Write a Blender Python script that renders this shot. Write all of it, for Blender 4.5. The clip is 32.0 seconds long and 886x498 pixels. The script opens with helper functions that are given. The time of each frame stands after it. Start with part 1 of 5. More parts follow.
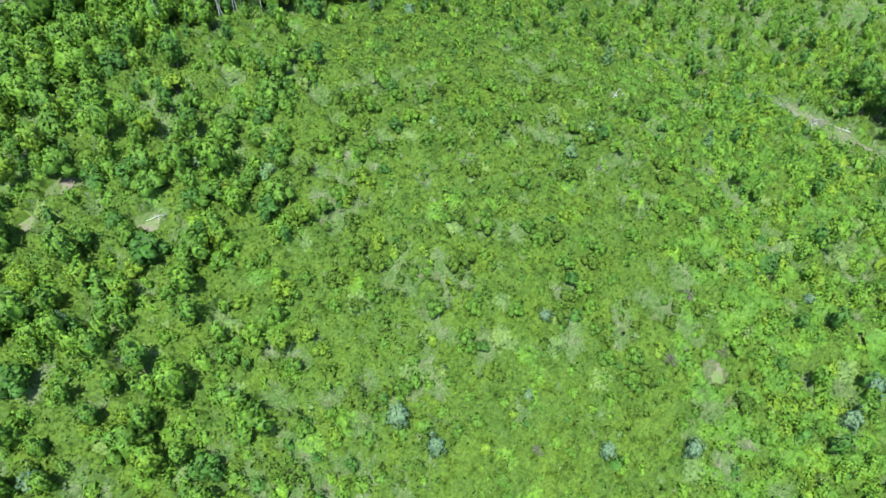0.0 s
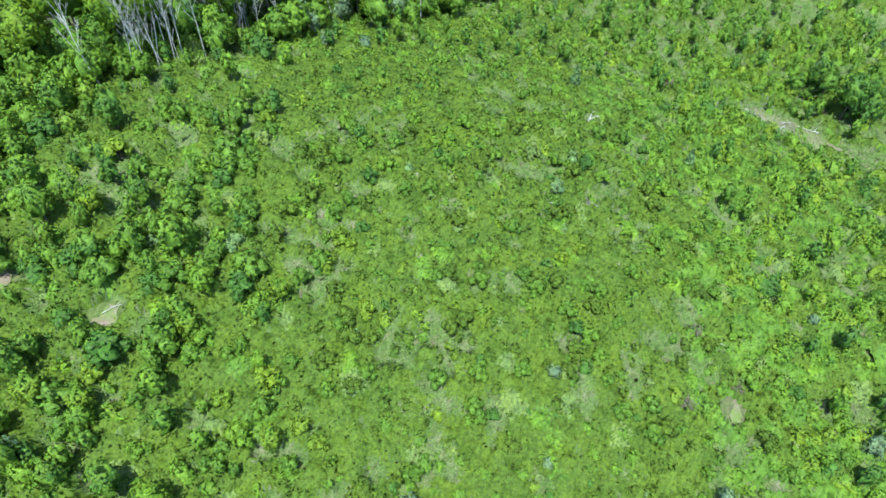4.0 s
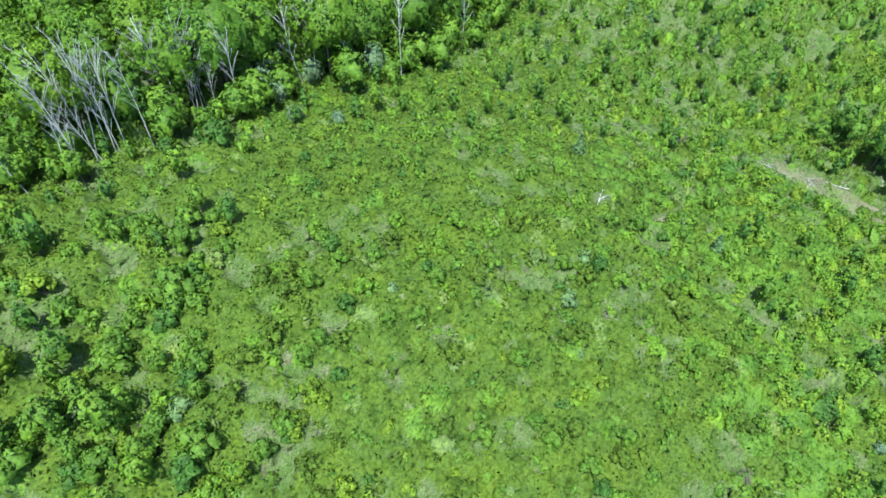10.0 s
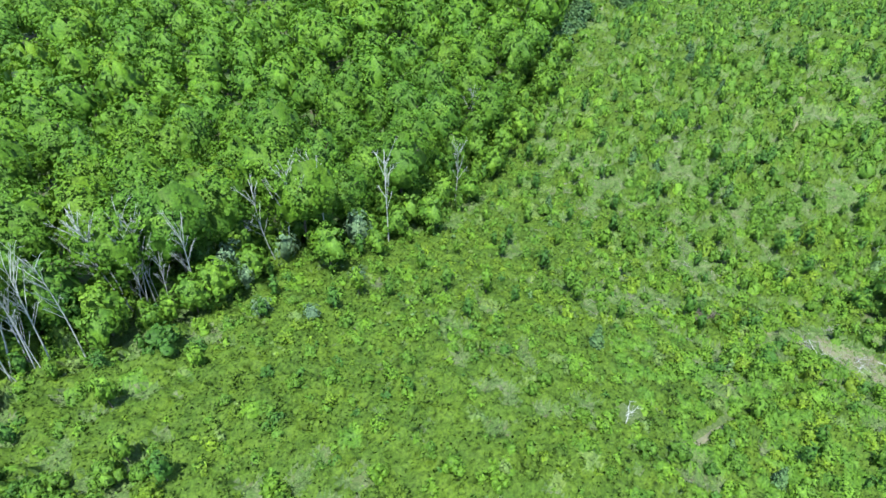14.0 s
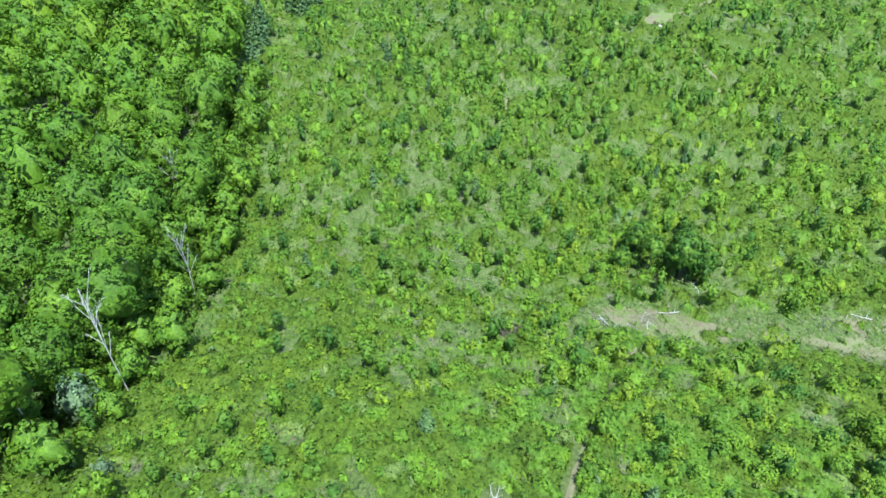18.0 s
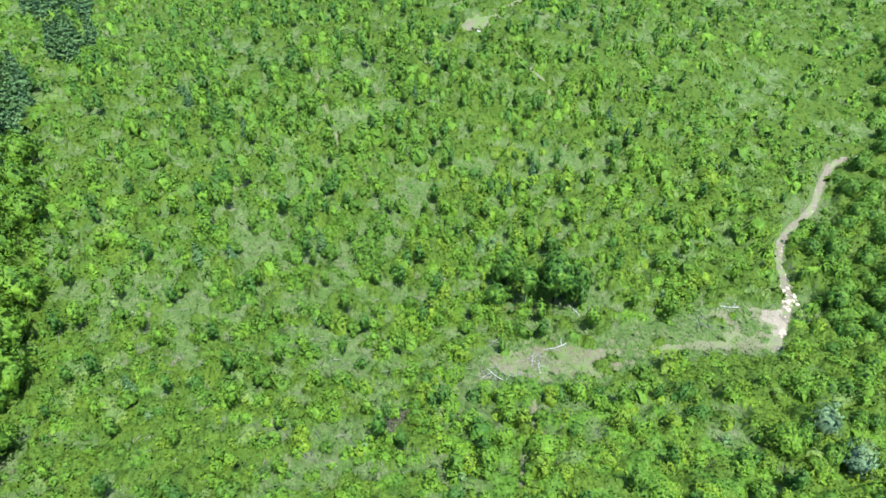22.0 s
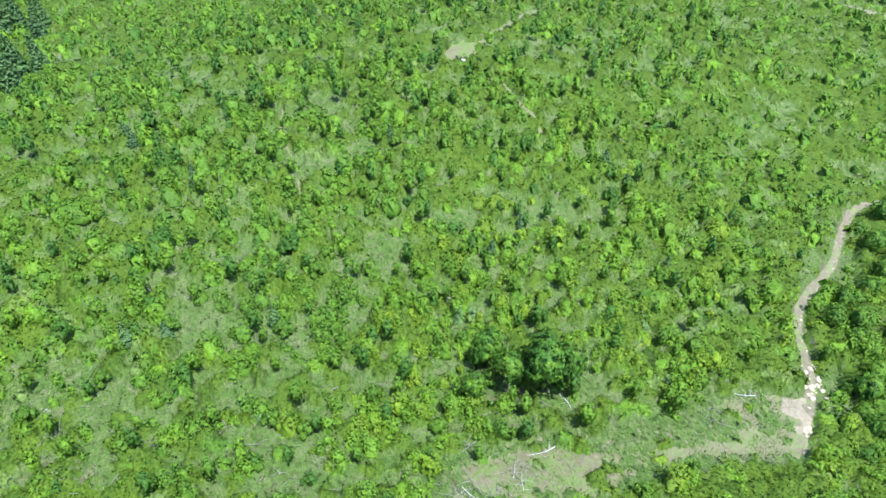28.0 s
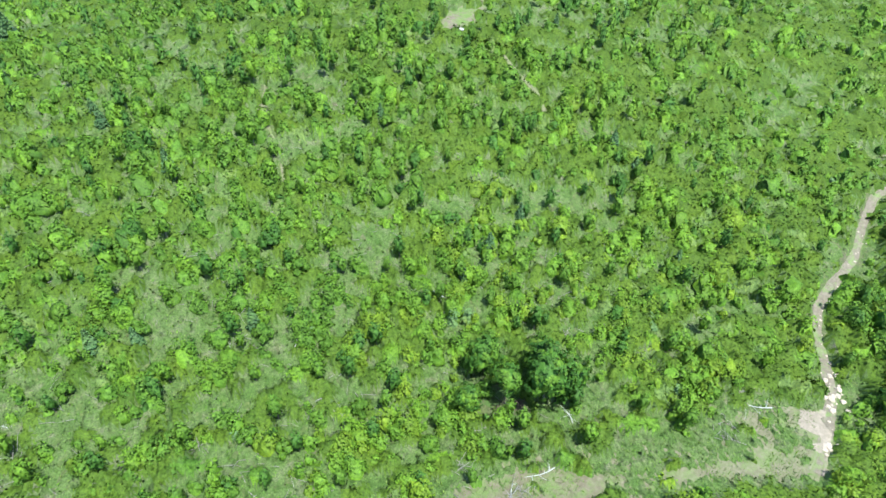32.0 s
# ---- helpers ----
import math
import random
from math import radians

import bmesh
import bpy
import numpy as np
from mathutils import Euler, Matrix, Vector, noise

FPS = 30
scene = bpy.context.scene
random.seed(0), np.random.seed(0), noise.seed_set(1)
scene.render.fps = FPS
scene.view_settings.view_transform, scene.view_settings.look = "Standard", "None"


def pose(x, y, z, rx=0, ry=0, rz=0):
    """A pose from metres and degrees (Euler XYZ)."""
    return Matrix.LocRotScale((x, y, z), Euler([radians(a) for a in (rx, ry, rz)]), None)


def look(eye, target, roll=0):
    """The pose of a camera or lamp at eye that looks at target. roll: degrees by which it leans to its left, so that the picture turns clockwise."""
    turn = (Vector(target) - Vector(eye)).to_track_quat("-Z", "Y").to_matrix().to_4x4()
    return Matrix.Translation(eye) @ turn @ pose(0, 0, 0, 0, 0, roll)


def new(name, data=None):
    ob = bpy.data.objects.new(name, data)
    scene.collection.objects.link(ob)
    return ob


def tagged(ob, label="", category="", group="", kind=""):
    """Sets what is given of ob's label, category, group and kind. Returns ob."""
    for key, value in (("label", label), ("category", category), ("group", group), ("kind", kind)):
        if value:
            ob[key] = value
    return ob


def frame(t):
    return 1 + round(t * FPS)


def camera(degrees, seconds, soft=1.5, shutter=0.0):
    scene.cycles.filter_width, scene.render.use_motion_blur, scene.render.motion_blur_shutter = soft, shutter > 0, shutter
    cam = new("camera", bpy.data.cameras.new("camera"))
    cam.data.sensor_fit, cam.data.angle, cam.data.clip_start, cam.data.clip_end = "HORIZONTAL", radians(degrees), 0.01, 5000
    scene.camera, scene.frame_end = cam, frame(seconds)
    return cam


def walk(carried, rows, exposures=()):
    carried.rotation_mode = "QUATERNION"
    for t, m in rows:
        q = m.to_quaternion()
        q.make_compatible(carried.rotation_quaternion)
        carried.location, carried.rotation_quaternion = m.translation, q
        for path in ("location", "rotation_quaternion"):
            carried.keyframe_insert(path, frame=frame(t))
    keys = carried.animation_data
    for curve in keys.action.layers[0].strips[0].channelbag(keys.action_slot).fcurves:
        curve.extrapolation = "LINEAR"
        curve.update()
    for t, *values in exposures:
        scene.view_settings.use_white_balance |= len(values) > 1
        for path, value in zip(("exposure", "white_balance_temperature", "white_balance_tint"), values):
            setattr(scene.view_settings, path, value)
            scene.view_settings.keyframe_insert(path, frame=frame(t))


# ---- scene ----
# ---- camera ----
cam = camera(71.69, 32.0, soft=1.6)
PATH = [
    (0, (0.00, 0.00, 56.24), (0.00, 32.81, 18.51), 1.32),
    (0.5, (-0.35, 0.86, 56.11), (-0.38, 33.74, 18.45), 1.27),
    (1, (-0.72, 1.76, 56.04), (-0.79, 34.69, 18.42), 1.20),
    (1.5, (-1.20, 2.68, 56.01), (-1.30, 35.68, 18.45), 1.13),
    (2, (-1.83, 3.69, 55.99), (-1.86, 36.73, 18.47), 1.21),
    (2.5, (-2.45, 4.69, 55.92), (-2.41, 37.78, 18.43), 1.25),
    (3, (-2.88, 5.73, 55.89), (-1.51, 38.82, 18.43), 1.15),
    (3.5, (-3.46, 6.83, 55.84), (-1.32, 39.89, 18.39), 1.16),
    (4, (-3.59, 7.94, 55.98), (0.16, 40.79, 18.47), 0.89),
    (4.5, (-3.74, 9.08, 55.89), (0.53, 41.89, 18.40), 0.79),
    (6.5, (-3.13, 13.62, 55.73), (1.20, 46.54, 18.35), 0.19),
    (7, (-2.88, 15.01, 55.78), (1.45, 47.92, 18.39), 0.17),
    (7.5, (-2.64, 16.45, 55.81), (1.63, 49.38, 18.43), 0.01),
    (8, (-2.47, 17.91, 55.80), (1.83, 50.85, 18.44), -0.16),
    (8.5, (-2.23, 19.42, 55.76), (2.06, 52.43, 18.45), -0.28),
    (9, (-1.96, 20.96, 55.68), (2.33, 54.04, 18.43), -0.50),
    (9.5, (-1.66, 22.65, 55.69), (2.61, 55.72, 18.43), -0.73),
    (10, (-1.48, 24.52, 55.71), (2.87, 57.54, 18.41), -0.69),
    (10.5, (-1.16, 25.94, 55.37), (2.82, 57.19, 16.54), -1.05),
    (11, (-0.96, 28.46, 55.53), (2.70, 56.61, 14.37), -1.03),
    (11.5, (-0.57, 30.52, 55.52), (3.08, 58.60, 14.31), -1.09),
    (12, (-0.38, 33.24, 55.94), (3.67, 62.48, 15.58), -0.58),
    (12.5, (0.14, 35.45, 55.95), (5.60, 73.19, 23.61), -0.38),
    (13, (0.45, 37.22, 55.57), (6.04, 75.67, 24.11), -0.51),
    (13.5, (0.71, 39.35, 55.49), (6.36, 77.80, 24.02), -0.53),
    (14, (0.88, 41.67, 55.52), (6.69, 80.00, 23.95), -0.50),
    (14.5, (1.14, 43.81, 55.46), (10.30, 81.39, 23.78), -0.46),
    (16.5, (2.96, 51.64, 55.67), (13.59, 88.62, 23.73), -0.94),
    (17, (3.46, 53.60, 55.60), (18.06, 89.09, 23.55), -0.93),
    (17.5, (4.14, 55.26, 55.48), (21.45, 89.48, 23.39), -1.02),
    (18, (4.78, 57.05, 55.30), (28.53, 86.98, 23.05), -0.88),
    (18.5, (5.69, 58.59, 55.28), (32.28, 85.89, 22.92), -0.82),
    (19, (6.45, 60.29, 55.06), (35.74, 84.60, 22.64), -0.61),
    (19.5, (7.38, 61.65, 54.83), (37.18, 85.39, 22.45), -0.53),
    (20, (8.49, 63.25, 54.75), (39.54, 85.24, 22.31), -0.31),
    (20.5, (9.81, 64.50, 54.61), (41.32, 85.83, 22.18), -0.19),
    (21, (11.24, 65.55, 54.59), (42.85, 86.72, 22.15), -0.15),
    (21.5, (12.67, 66.50, 54.56), (44.41, 87.51, 22.13), -0.15),
    (22, (14.30, 67.47, 54.44), (46.09, 88.44, 22.05), -0.10),
    (22.5, (15.85, 68.40, 54.32), (47.69, 89.33, 21.94), -0.04),
    (23, (17.30, 69.12, 54.16), (49.20, 90.06, 21.84), -0.07),
    (23.5, (18.71, 69.80, 53.98), (50.64, 90.74, 21.71), -0.11),
    (24, (20.07, 70.51, 53.94), (52.02, 91.38, 21.64), -0.03),
    (24.5, (21.29, 71.04, 53.80), (53.28, 91.90, 21.53), 0.01),
    (25, (22.52, 71.65, 53.77), (54.55, 92.43, 21.48), 0.14),
    (25.5, (23.71, 72.05, 53.79), (55.72, 92.82, 21.49), 0.15),
    (27.5, (27.81, 72.95, 53.54), (59.89, 93.78, 21.35), 0.33),
    (28, (28.90, 73.17, 53.64), (60.95, 94.01, 21.42), 0.40),
    (28.5, (29.93, 73.54, 53.72), (61.97, 94.36, 21.48), 0.51),
    (29, (30.88, 73.93, 53.74), (62.97, 94.72, 21.52), 0.63),
    (29.5, (31.89, 74.36, 53.65), (64.00, 95.18, 21.47), 0.65),
    (30, (32.93, 74.88, 53.54), (65.06, 95.70, 21.37), 0.70),
    (30.5, (33.82, 75.42, 53.34), (66.01, 96.25, 21.24), 0.74),
    (31, (34.80, 75.94, 53.28), (66.97, 96.81, 21.19), 0.76),
    (31.5, (35.55, 76.52, 53.13), (67.71, 97.37, 21.01), 0.75),
    (32, (36.15, 76.85, 52.79), (66.35, 96.52, 18.13), 0.62),
]
walk(cam, [(t, look(eye, target, roll)) for t, eye, target, roll in PATH])

# ---- world, sun, exposure ----
world = bpy.data.worlds.new("sky")
scene.world = world
world.use_nodes = True
wn = world.node_tree.nodes
sky = wn.new("ShaderNodeTexSky")
sky.sky_type = "NISHITA"
sky.sun_disc = False
sky.sun_elevation = radians(69.5)
sky.sun_rotation = radians(200)
sky.altitude = 300
world.node_tree.links.new(sky.outputs[0], wn["Background"].inputs[0])
wn["Background"].inputs[1].default_value = 0.15
sun = new("sun", bpy.data.lights.new("sun", "SUN"))
sun.data.energy = 4.6
sun.data.angle = radians(0.5)
sun.data.color = (1.0, 0.95, 0.87)
sun.matrix_world = look((-12.0, -32.9, 93.7), (0, 0, 0))
scene.view_settings.exposure = 1.67


# ---- materials ----
def material(name):
    m = bpy.data.materials.new(name)
    m.use_nodes = True
    n, l = m.node_tree.nodes, m.node_tree.links
    return m, n, l, n["Principled BSDF"]


def ramp(n, l, source, stops):
    r = n.new("ShaderNodeValToRGB")
    e = r.color_ramp.elements
    e[0].position, e[0].color = stops[0][0], (*stops[0][1], 1)
    e[1].position, e[1].color = stops[-1][0], (*stops[-1][1], 1)
    for p, c in stops[1:-1]:
        e.new(p).color = (*c, 1)
    l.new(source, r.inputs[0])
    return r.outputs[0]


def noise_at(n, l, scale, detail=4.0, rough=0.6, coords="Object"):
    c = n.new("ShaderNodeTexCoord")
    t = n.new("ShaderNodeTexNoise")
    t.inputs["Scale"].default_value = scale
    t.inputs["Detail"].default_value = detail
    t.inputs["Roughness"].default_value = rough
    if coords == "World":
        g = n.new("ShaderNodeNewGeometry")
        l.new(g.outputs["Position"], t.inputs["Vector"])
    else:
        l.new(c.outputs[coords], t.inputs["Vector"])
    return t.outputs["Fac"]


def mixed(n, l, fac, a, b, mode="MIX"):
    m = n.new("ShaderNodeMix")
    m.data_type, m.blend_type = "RGBA", mode
    for socket, value in ((m.inputs[0], fac), (m.inputs[6], a), (m.inputs[7], b)):
        if isinstance(value, (int, float)):
            socket.default_value = value
        elif isinstance(value, tuple):
            socket.default_value = (*value, 1)
        else:
            l.new(value, socket)
    return m.outputs[2]


def leaf_material(name, dark, mid, light, gloss=0.65, through_light=0.20, by_plant=False):
    """Foliage: each leaf spray varies by itself, each plant by its place, and light comes through."""
    m, n, l, b = material(name)
    geo = n.new("ShaderNodeNewGeometry")
    own = ramp(n, l, geo.outputs["Random Per Island"], [(0.0, dark), (0.5, mid), (1.0, light)])
    patch = noise_at(n, l, 0.35, 3.0, 0.6, "World")
    wide = ramp(n, l, patch, [(0.3, (0.74, 0.82, 0.9)), (0.5, (1.0, 1.0, 1.0)), (0.7, (1.2, 1.12, 0.9))])
    colour = mixed(n, l, 1.0, own, wide, "MULTIPLY")
    if by_plant:
        info = n.new("ShaderNodeObjectInfo")
        each = ramp(n, l, info.outputs["Random"], [(0.0, (0.80, 0.88, 1.1)), (0.5, (1.0, 1.0, 1.0)), (0.85, (1.12, 1.05, 0.95)), (1.0, (1.35, 1.12, 0.9))])
        colour = mixed(n, l, 1.0, colour, each, "MULTIPLY")
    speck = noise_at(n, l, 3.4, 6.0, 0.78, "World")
    # The bump's hollows are coloured darker and cooler, its tops paler and warmer.
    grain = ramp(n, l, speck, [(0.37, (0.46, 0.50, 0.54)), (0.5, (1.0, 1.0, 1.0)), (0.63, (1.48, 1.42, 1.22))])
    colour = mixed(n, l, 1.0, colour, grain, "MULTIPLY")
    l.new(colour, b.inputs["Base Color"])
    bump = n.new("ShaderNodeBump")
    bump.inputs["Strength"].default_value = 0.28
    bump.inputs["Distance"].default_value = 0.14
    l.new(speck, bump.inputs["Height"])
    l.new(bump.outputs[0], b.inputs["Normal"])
    b.inputs["Roughness"].default_value = gloss
    b.inputs["Specular IOR Level"].default_value = 0.17
    tr = n.new("ShaderNodeBsdfTranslucent")
    warm = mixed(n, l, 1.0, colour, (1.1, 1.1, 0.45), "MULTIPLY")
    l.new(warm, tr.inputs["Color"])
    ms = n.new("ShaderNodeMixShader")
    ms.inputs[0].default_value = through_light
    l.new(b.outputs[0], ms.inputs[1])
    l.new(tr.outputs[0], ms.inputs[2])
    l.new(ms.outputs[0], n["Material Output"].inputs["Surface"])
    return m


def shades(mid, spread=0.20):
    return tuple(v * (1 - spread) for v in mid), mid, tuple(v * (1 + spread) for v in mid)


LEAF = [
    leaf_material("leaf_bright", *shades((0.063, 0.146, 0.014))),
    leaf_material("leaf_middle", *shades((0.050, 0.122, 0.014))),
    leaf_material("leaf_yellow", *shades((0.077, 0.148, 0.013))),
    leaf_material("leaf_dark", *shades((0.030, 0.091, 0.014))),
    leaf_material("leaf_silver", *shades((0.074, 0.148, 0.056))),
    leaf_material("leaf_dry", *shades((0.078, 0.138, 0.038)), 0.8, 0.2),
    # Duller olive leaf tone, used over most of the low brush sheet.
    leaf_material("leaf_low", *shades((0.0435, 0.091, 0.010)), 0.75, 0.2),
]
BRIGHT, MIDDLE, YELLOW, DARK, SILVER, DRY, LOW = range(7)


def herb_material():
    """Low mixed herbs: drifts of fresh green, dull green and dry stalks."""
    m, n, l, b = material("mixed_herbs")
    drift = ramp(n, l, noise_at(n, l, 0.55, 5.0, 0.7), [(0.30, (0.033, 0.078, 0.016)), (0.43, (0.045, 0.092, 0.022)), (0.54, (0.060, 0.104, 0.034)), (0.62, (0.076, 0.108, 0.050)), (0.73, (0.108, 0.122, 0.084))])
    speck = noise_at(n, l, 6.0, 4.0, 0.7)
    grain = ramp(n, l, speck, [(0.34, (0.45, 0.47, 0.48)), (0.5, (0.95, 0.95, 0.95)), (0.66, (1.4, 1.36, 1.25))])
    l.new(mixed(n, l, 1.0, drift, grain, "MULTIPLY"), b.inputs["Base Color"])
    b.inputs["Roughness"].default_value = 0.8
    b.inputs["Specular IOR Level"].default_value = 0.15
    bump = n.new("ShaderNodeBump")
    bump.inputs["Strength"].default_value = 0.8
    bump.inputs["Distance"].default_value = 0.2
    l.new(speck, bump.inputs["Height"])
    l.new(bump.outputs[0], b.inputs["Normal"])
    return m


HERBS = herb_material()
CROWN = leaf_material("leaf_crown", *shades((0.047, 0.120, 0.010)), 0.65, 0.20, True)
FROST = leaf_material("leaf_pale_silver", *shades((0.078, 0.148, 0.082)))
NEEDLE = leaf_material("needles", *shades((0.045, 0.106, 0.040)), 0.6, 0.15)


def bark_material(name, a, b_, c):
    m, n, l, b = material(name)
    f = noise_at(n, l, 5.0, 6.0, 0.7)
    l.new(ramp(n, l, f, [(0.3, a), (0.5, b_), (0.7, c)]), b.inputs["Base Color"])
    b.inputs["Roughness"].default_value = 0.9
    bump = n.new("ShaderNodeBump")
    bump.inputs["Strength"].default_value = 0.5
    l.new(noise_at(n, l, 20.0, 4.0), bump.inputs["Height"])
    l.new(bump.outputs[0], b.inputs["Normal"])
    return m


BARK = bark_material("bark", (0.040, 0.036, 0.030), (0.070, 0.064, 0.054), (0.115, 0.106, 0.092))
DEADWOOD = bark_material("weathered_wood", (0.16, 0.188, 0.186), (0.245, 0.285, 0.282), (0.34, 0.390, 0.386))
LOGWOOD = bark_material("grey_log_wood", (0.085, 0.090, 0.085), (0.135, 0.142, 0.134), (0.20, 0.208, 0.198))
TWIG = bark_material("dry_twigs", (0.055, 0.056, 0.044), (0.088, 0.088, 0.070), (0.135, 0.134, 0.110))


def ground_material():
    m, n, l, b = material("brushy_ground")
    fine = noise_at(n, l, 2.2, 8.0, 0.75)
    wide = noise_at(n, l, 0.12, 5.0, 0.65)
    herbs = ramp(n, l, fine, [(0.32, (0.018, 0.040, 0.008)), (0.48, (0.034, 0.070, 0.012)), (0.60, (0.060, 0.095, 0.025)), (0.72, (0.110, 0.115, 0.055))])
    litter = ramp(n, l, fine, [(0.30, (0.026, 0.026, 0.014)), (0.50, (0.050, 0.052, 0.030)), (0.70, (0.105, 0.098, 0.072))])
    where = ramp(n, l, wide, [(0.50, (0, 0, 0)), (0.66, (0.85, 0.85, 0.85))])
    l.new(mixed(n, l, where, herbs, litter), b.inputs["Base Color"])
    b.inputs["Roughness"].default_value = 0.95
    bump = n.new("ShaderNodeBump")
    bump.inputs["Strength"].default_value = 0.9
    bump.inputs["Distance"].default_value = 0.25
    l.new(fine, bump.inputs["Height"])
    l.new(bump.outputs[0], b.inputs["Normal"])
    return m


def earth_material(name, stops, green, green_from, green_to, scale=1.6):
    m, n, l, b = material(name)
    fine = noise_at(n, l, scale, 9.0, 0.72)
    wide = noise_at(n, l, 0.5, 7.0, 0.78)
    colour = ramp(n, l, fine, stops)
    grass = ramp(n, l, noise_at(n, l, 3.0, 6.0, 0.8), [(0.35, green), (0.65, tuple(v * 1.7 for v in green))])
    where = ramp(n, l, wide, [(green_from, (0, 0, 0)), (green_to, (1, 1, 1))])
    l.new(mixed(n, l, where, colour, grass), b.inputs["Base Color"])
    b.inputs["Roughness"].default_value = 0.95
    bump = n.new("ShaderNodeBump")
    bump.inputs["Strength"].default_value = 0.7
    bump.inputs["Distance"].default_value = 0.12
    l.new(fine, bump.inputs["Height"])
    l.new(bump.outputs[0], b.inputs["Normal"])
    return m


GROUND = ground_material()
ROAD = earth_material("dirt_track", [(0.3, (0.066, 0.063, 0.046)), (0.5, (0.094, 0.090, 0.069)), (0.68, (0.138, 0.132, 0.108))], (0.06, 0.105, 0.03), 0.50, 0.64)
CLEARING = earth_material("dry_clearing", [(0.3, (0.060, 0.068, 0.038)), (0.5, (0.085, 0.093, 0.055)), (0.7, (0.122, 0.124, 0.088))], (0.048, 0.084, 0.022), 0.46, 0.66)
PADDOCK = earth_material("tan_earth", [(0.3, (0.058, 0.059, 0.036)), (0.5, (0.082, 0.081, 0.054)), (0.7, (0.124, 0.119, 0.086))], (0.048, 0.082, 0.022), 0.42, 0.60)
SOIL = earth_material("bare_soil", [(0.3, (0.055, 0.050, 0.036)), (0.5, (0.088, 0.080, 0.062)), (0.7, (0.140, 0.127, 0.104))], (0.040, 0.080, 0.014), 0.42, 0.58)
# Litter colour made extra dark to stand for shade under the trees.
FLOOR = earth_material("shade_dark_litter", [(0.3, (0.020, 0.017, 0.010)), (0.5, (0.034, 0.029, 0.018)), (0.7, (0.055, 0.048, 0.032))], (0.020, 0.050, 0.008), 0.40, 0.52)
DUST = earth_material("pale_dust", [(0.3, (0.105, 0.099, 0.078)), (0.5, (0.145, 0.137, 0.110)), (0.7, (0.205, 0.194, 0.162))], (0.07, 0.11, 0.03), 0.60, 0.70)
STONE = bark_material("pale_stone", (0.16, 0.15, 0.12), (0.24, 0.225, 0.185), (0.33, 0.31, 0.265))
SLATE = bark_material("grey_blue_stone", (0.15, 0.165, 0.185), (0.21, 0.225, 0.25), (0.29, 0.30, 0.33))

# ---- the lie of the land ----
# Broad swells of one width: centre x, centre y, rise.
SWELL = 38.0
SWELLS = [
    (-60, 20, 2.7), (-60, 60, 8.3), (-60, 140, 3.7), (-20, 20, -1.0), (-20, 60, 4.5), (-20, 100, 2.7),
    (-20, 140, -3.5), (20, 20, -6.8), (20, 60, 12.2), (20, 100, 2.7), (20, 140, -2.6), (60, 20, -5.0),
    (60, 60, 5.2), (60, 100, -14.1), (60, 140, 6.8), (60, 180, 3.7), (100, 60, 2.9), (100, 100, -3.6),
    (100, 140, 4.0), (140, 60, -12.9), (140, 100, 6.0), (140, 140, 6.4), (180, 60, 0.8),
]
BASE = -5.29


def land(x, y):
    """The height of the ground; x and y may be arrays."""
    x, y = np.asarray(x, float), np.asarray(y, float)
    z = np.full(np.broadcast(x, y).shape, BASE)
    for cx, cy, rise in SWELLS:
        z = z + rise * np.exp(-((x - cx) ** 2 + (y - cy) ** 2) / (2 * SWELL * SWELL))
    return z


LATTICE = np.random.default_rng(7).random((256, 256))


def field(x, y, size, seed=0):
    """Smooth value noise from 0 to 1 over the plan, with lumps of that size."""
    u, v = np.asarray(x) / size + 17.3 * seed + 100, np.asarray(y) / size + 31.7 * seed + 100
    i, j = np.floor(u).astype(int), np.floor(v).astype(int)
    a, b = u - i, v - j
    a, b = a * a * (3 - 2 * a), b * b * (3 - 2 * b)
    g = lambda p, q: LATTICE[p % 256, q % 256]  # noqa: E731
    return (g(i, j) * (1 - a) + g(i + 1, j) * a) * (1 - b) + (g(i, j + 1) * (1 - a) + g(i + 1, j + 1) * a) * b


def inside(x, y, corners):
    """Which of the places lie inside a polygon of the plan."""
    x, y = np.asarray(x, float), np.asarray(y, float)
    odd = np.zeros(x.shape, bool)
    for (ax, ay), (bx, by) in zip(corners, corners[1:] + corners[:1]):
        if ay != by:
            odd ^= ((ay > y) != (by > y)) & (x < (bx - ax) * (y - ay) / (by - ay) + ax)
    return odd


def off_line(x, y, line):
    """How far the places lie from a polyline of the plan."""
    x, y = np.asarray(x, float), np.asarray(y, float)
    best = np.full(x.shape, 1e9)
    for (ax, ay), (bx, by) in zip(line, line[1:]):
        dx, dy = bx - ax, by - ay
        s = np.clip(((x - ax) * dx + (y - ay) * dy) / (dx * dx + dy * dy), 0, 1)
        best = np.minimum(best, np.hypot(x - ax - s * dx, y - ay - s * dy))
    return best


# ---- the plan ----
FLIGHT = [(0, 0), (-3.5, 9), (-2, 21), (0, 38), (4, 55), (10, 65), (20, 71), (36, 76)]
TRACK = [(83.2, 60.4), (85.5, 60.1), (88, 60.1), (91, 60.0), (95.4, 60.1), (101.1, 61.6), (106, 63.1), (112.5, 63.8), (120.5, 62.2), (128.3, 60.6), (136.5, 60.7), (145.7, 60.0), (149.5, 58.4), (152, 55.5)]
TRACK_END = [(87.8, 63.6), (91.0, 63.2), (92.6, 61.2), (91.2, 59.6), (87.2, 59.2), (86.4, 60.3), (88.2, 61.6)]
TRAIL = [(30.0, 71.6), (32.4, 72.9), (37.7, 75.4), (42.2, 77.2), (47.6, 79.3), (51.3, 79.9), (56.5, 82.5)]
SIDE_TRAIL = [(51.3, 79.9), (48.9, 76.6), (48.5, 73.0), (46.4, 67.4)]
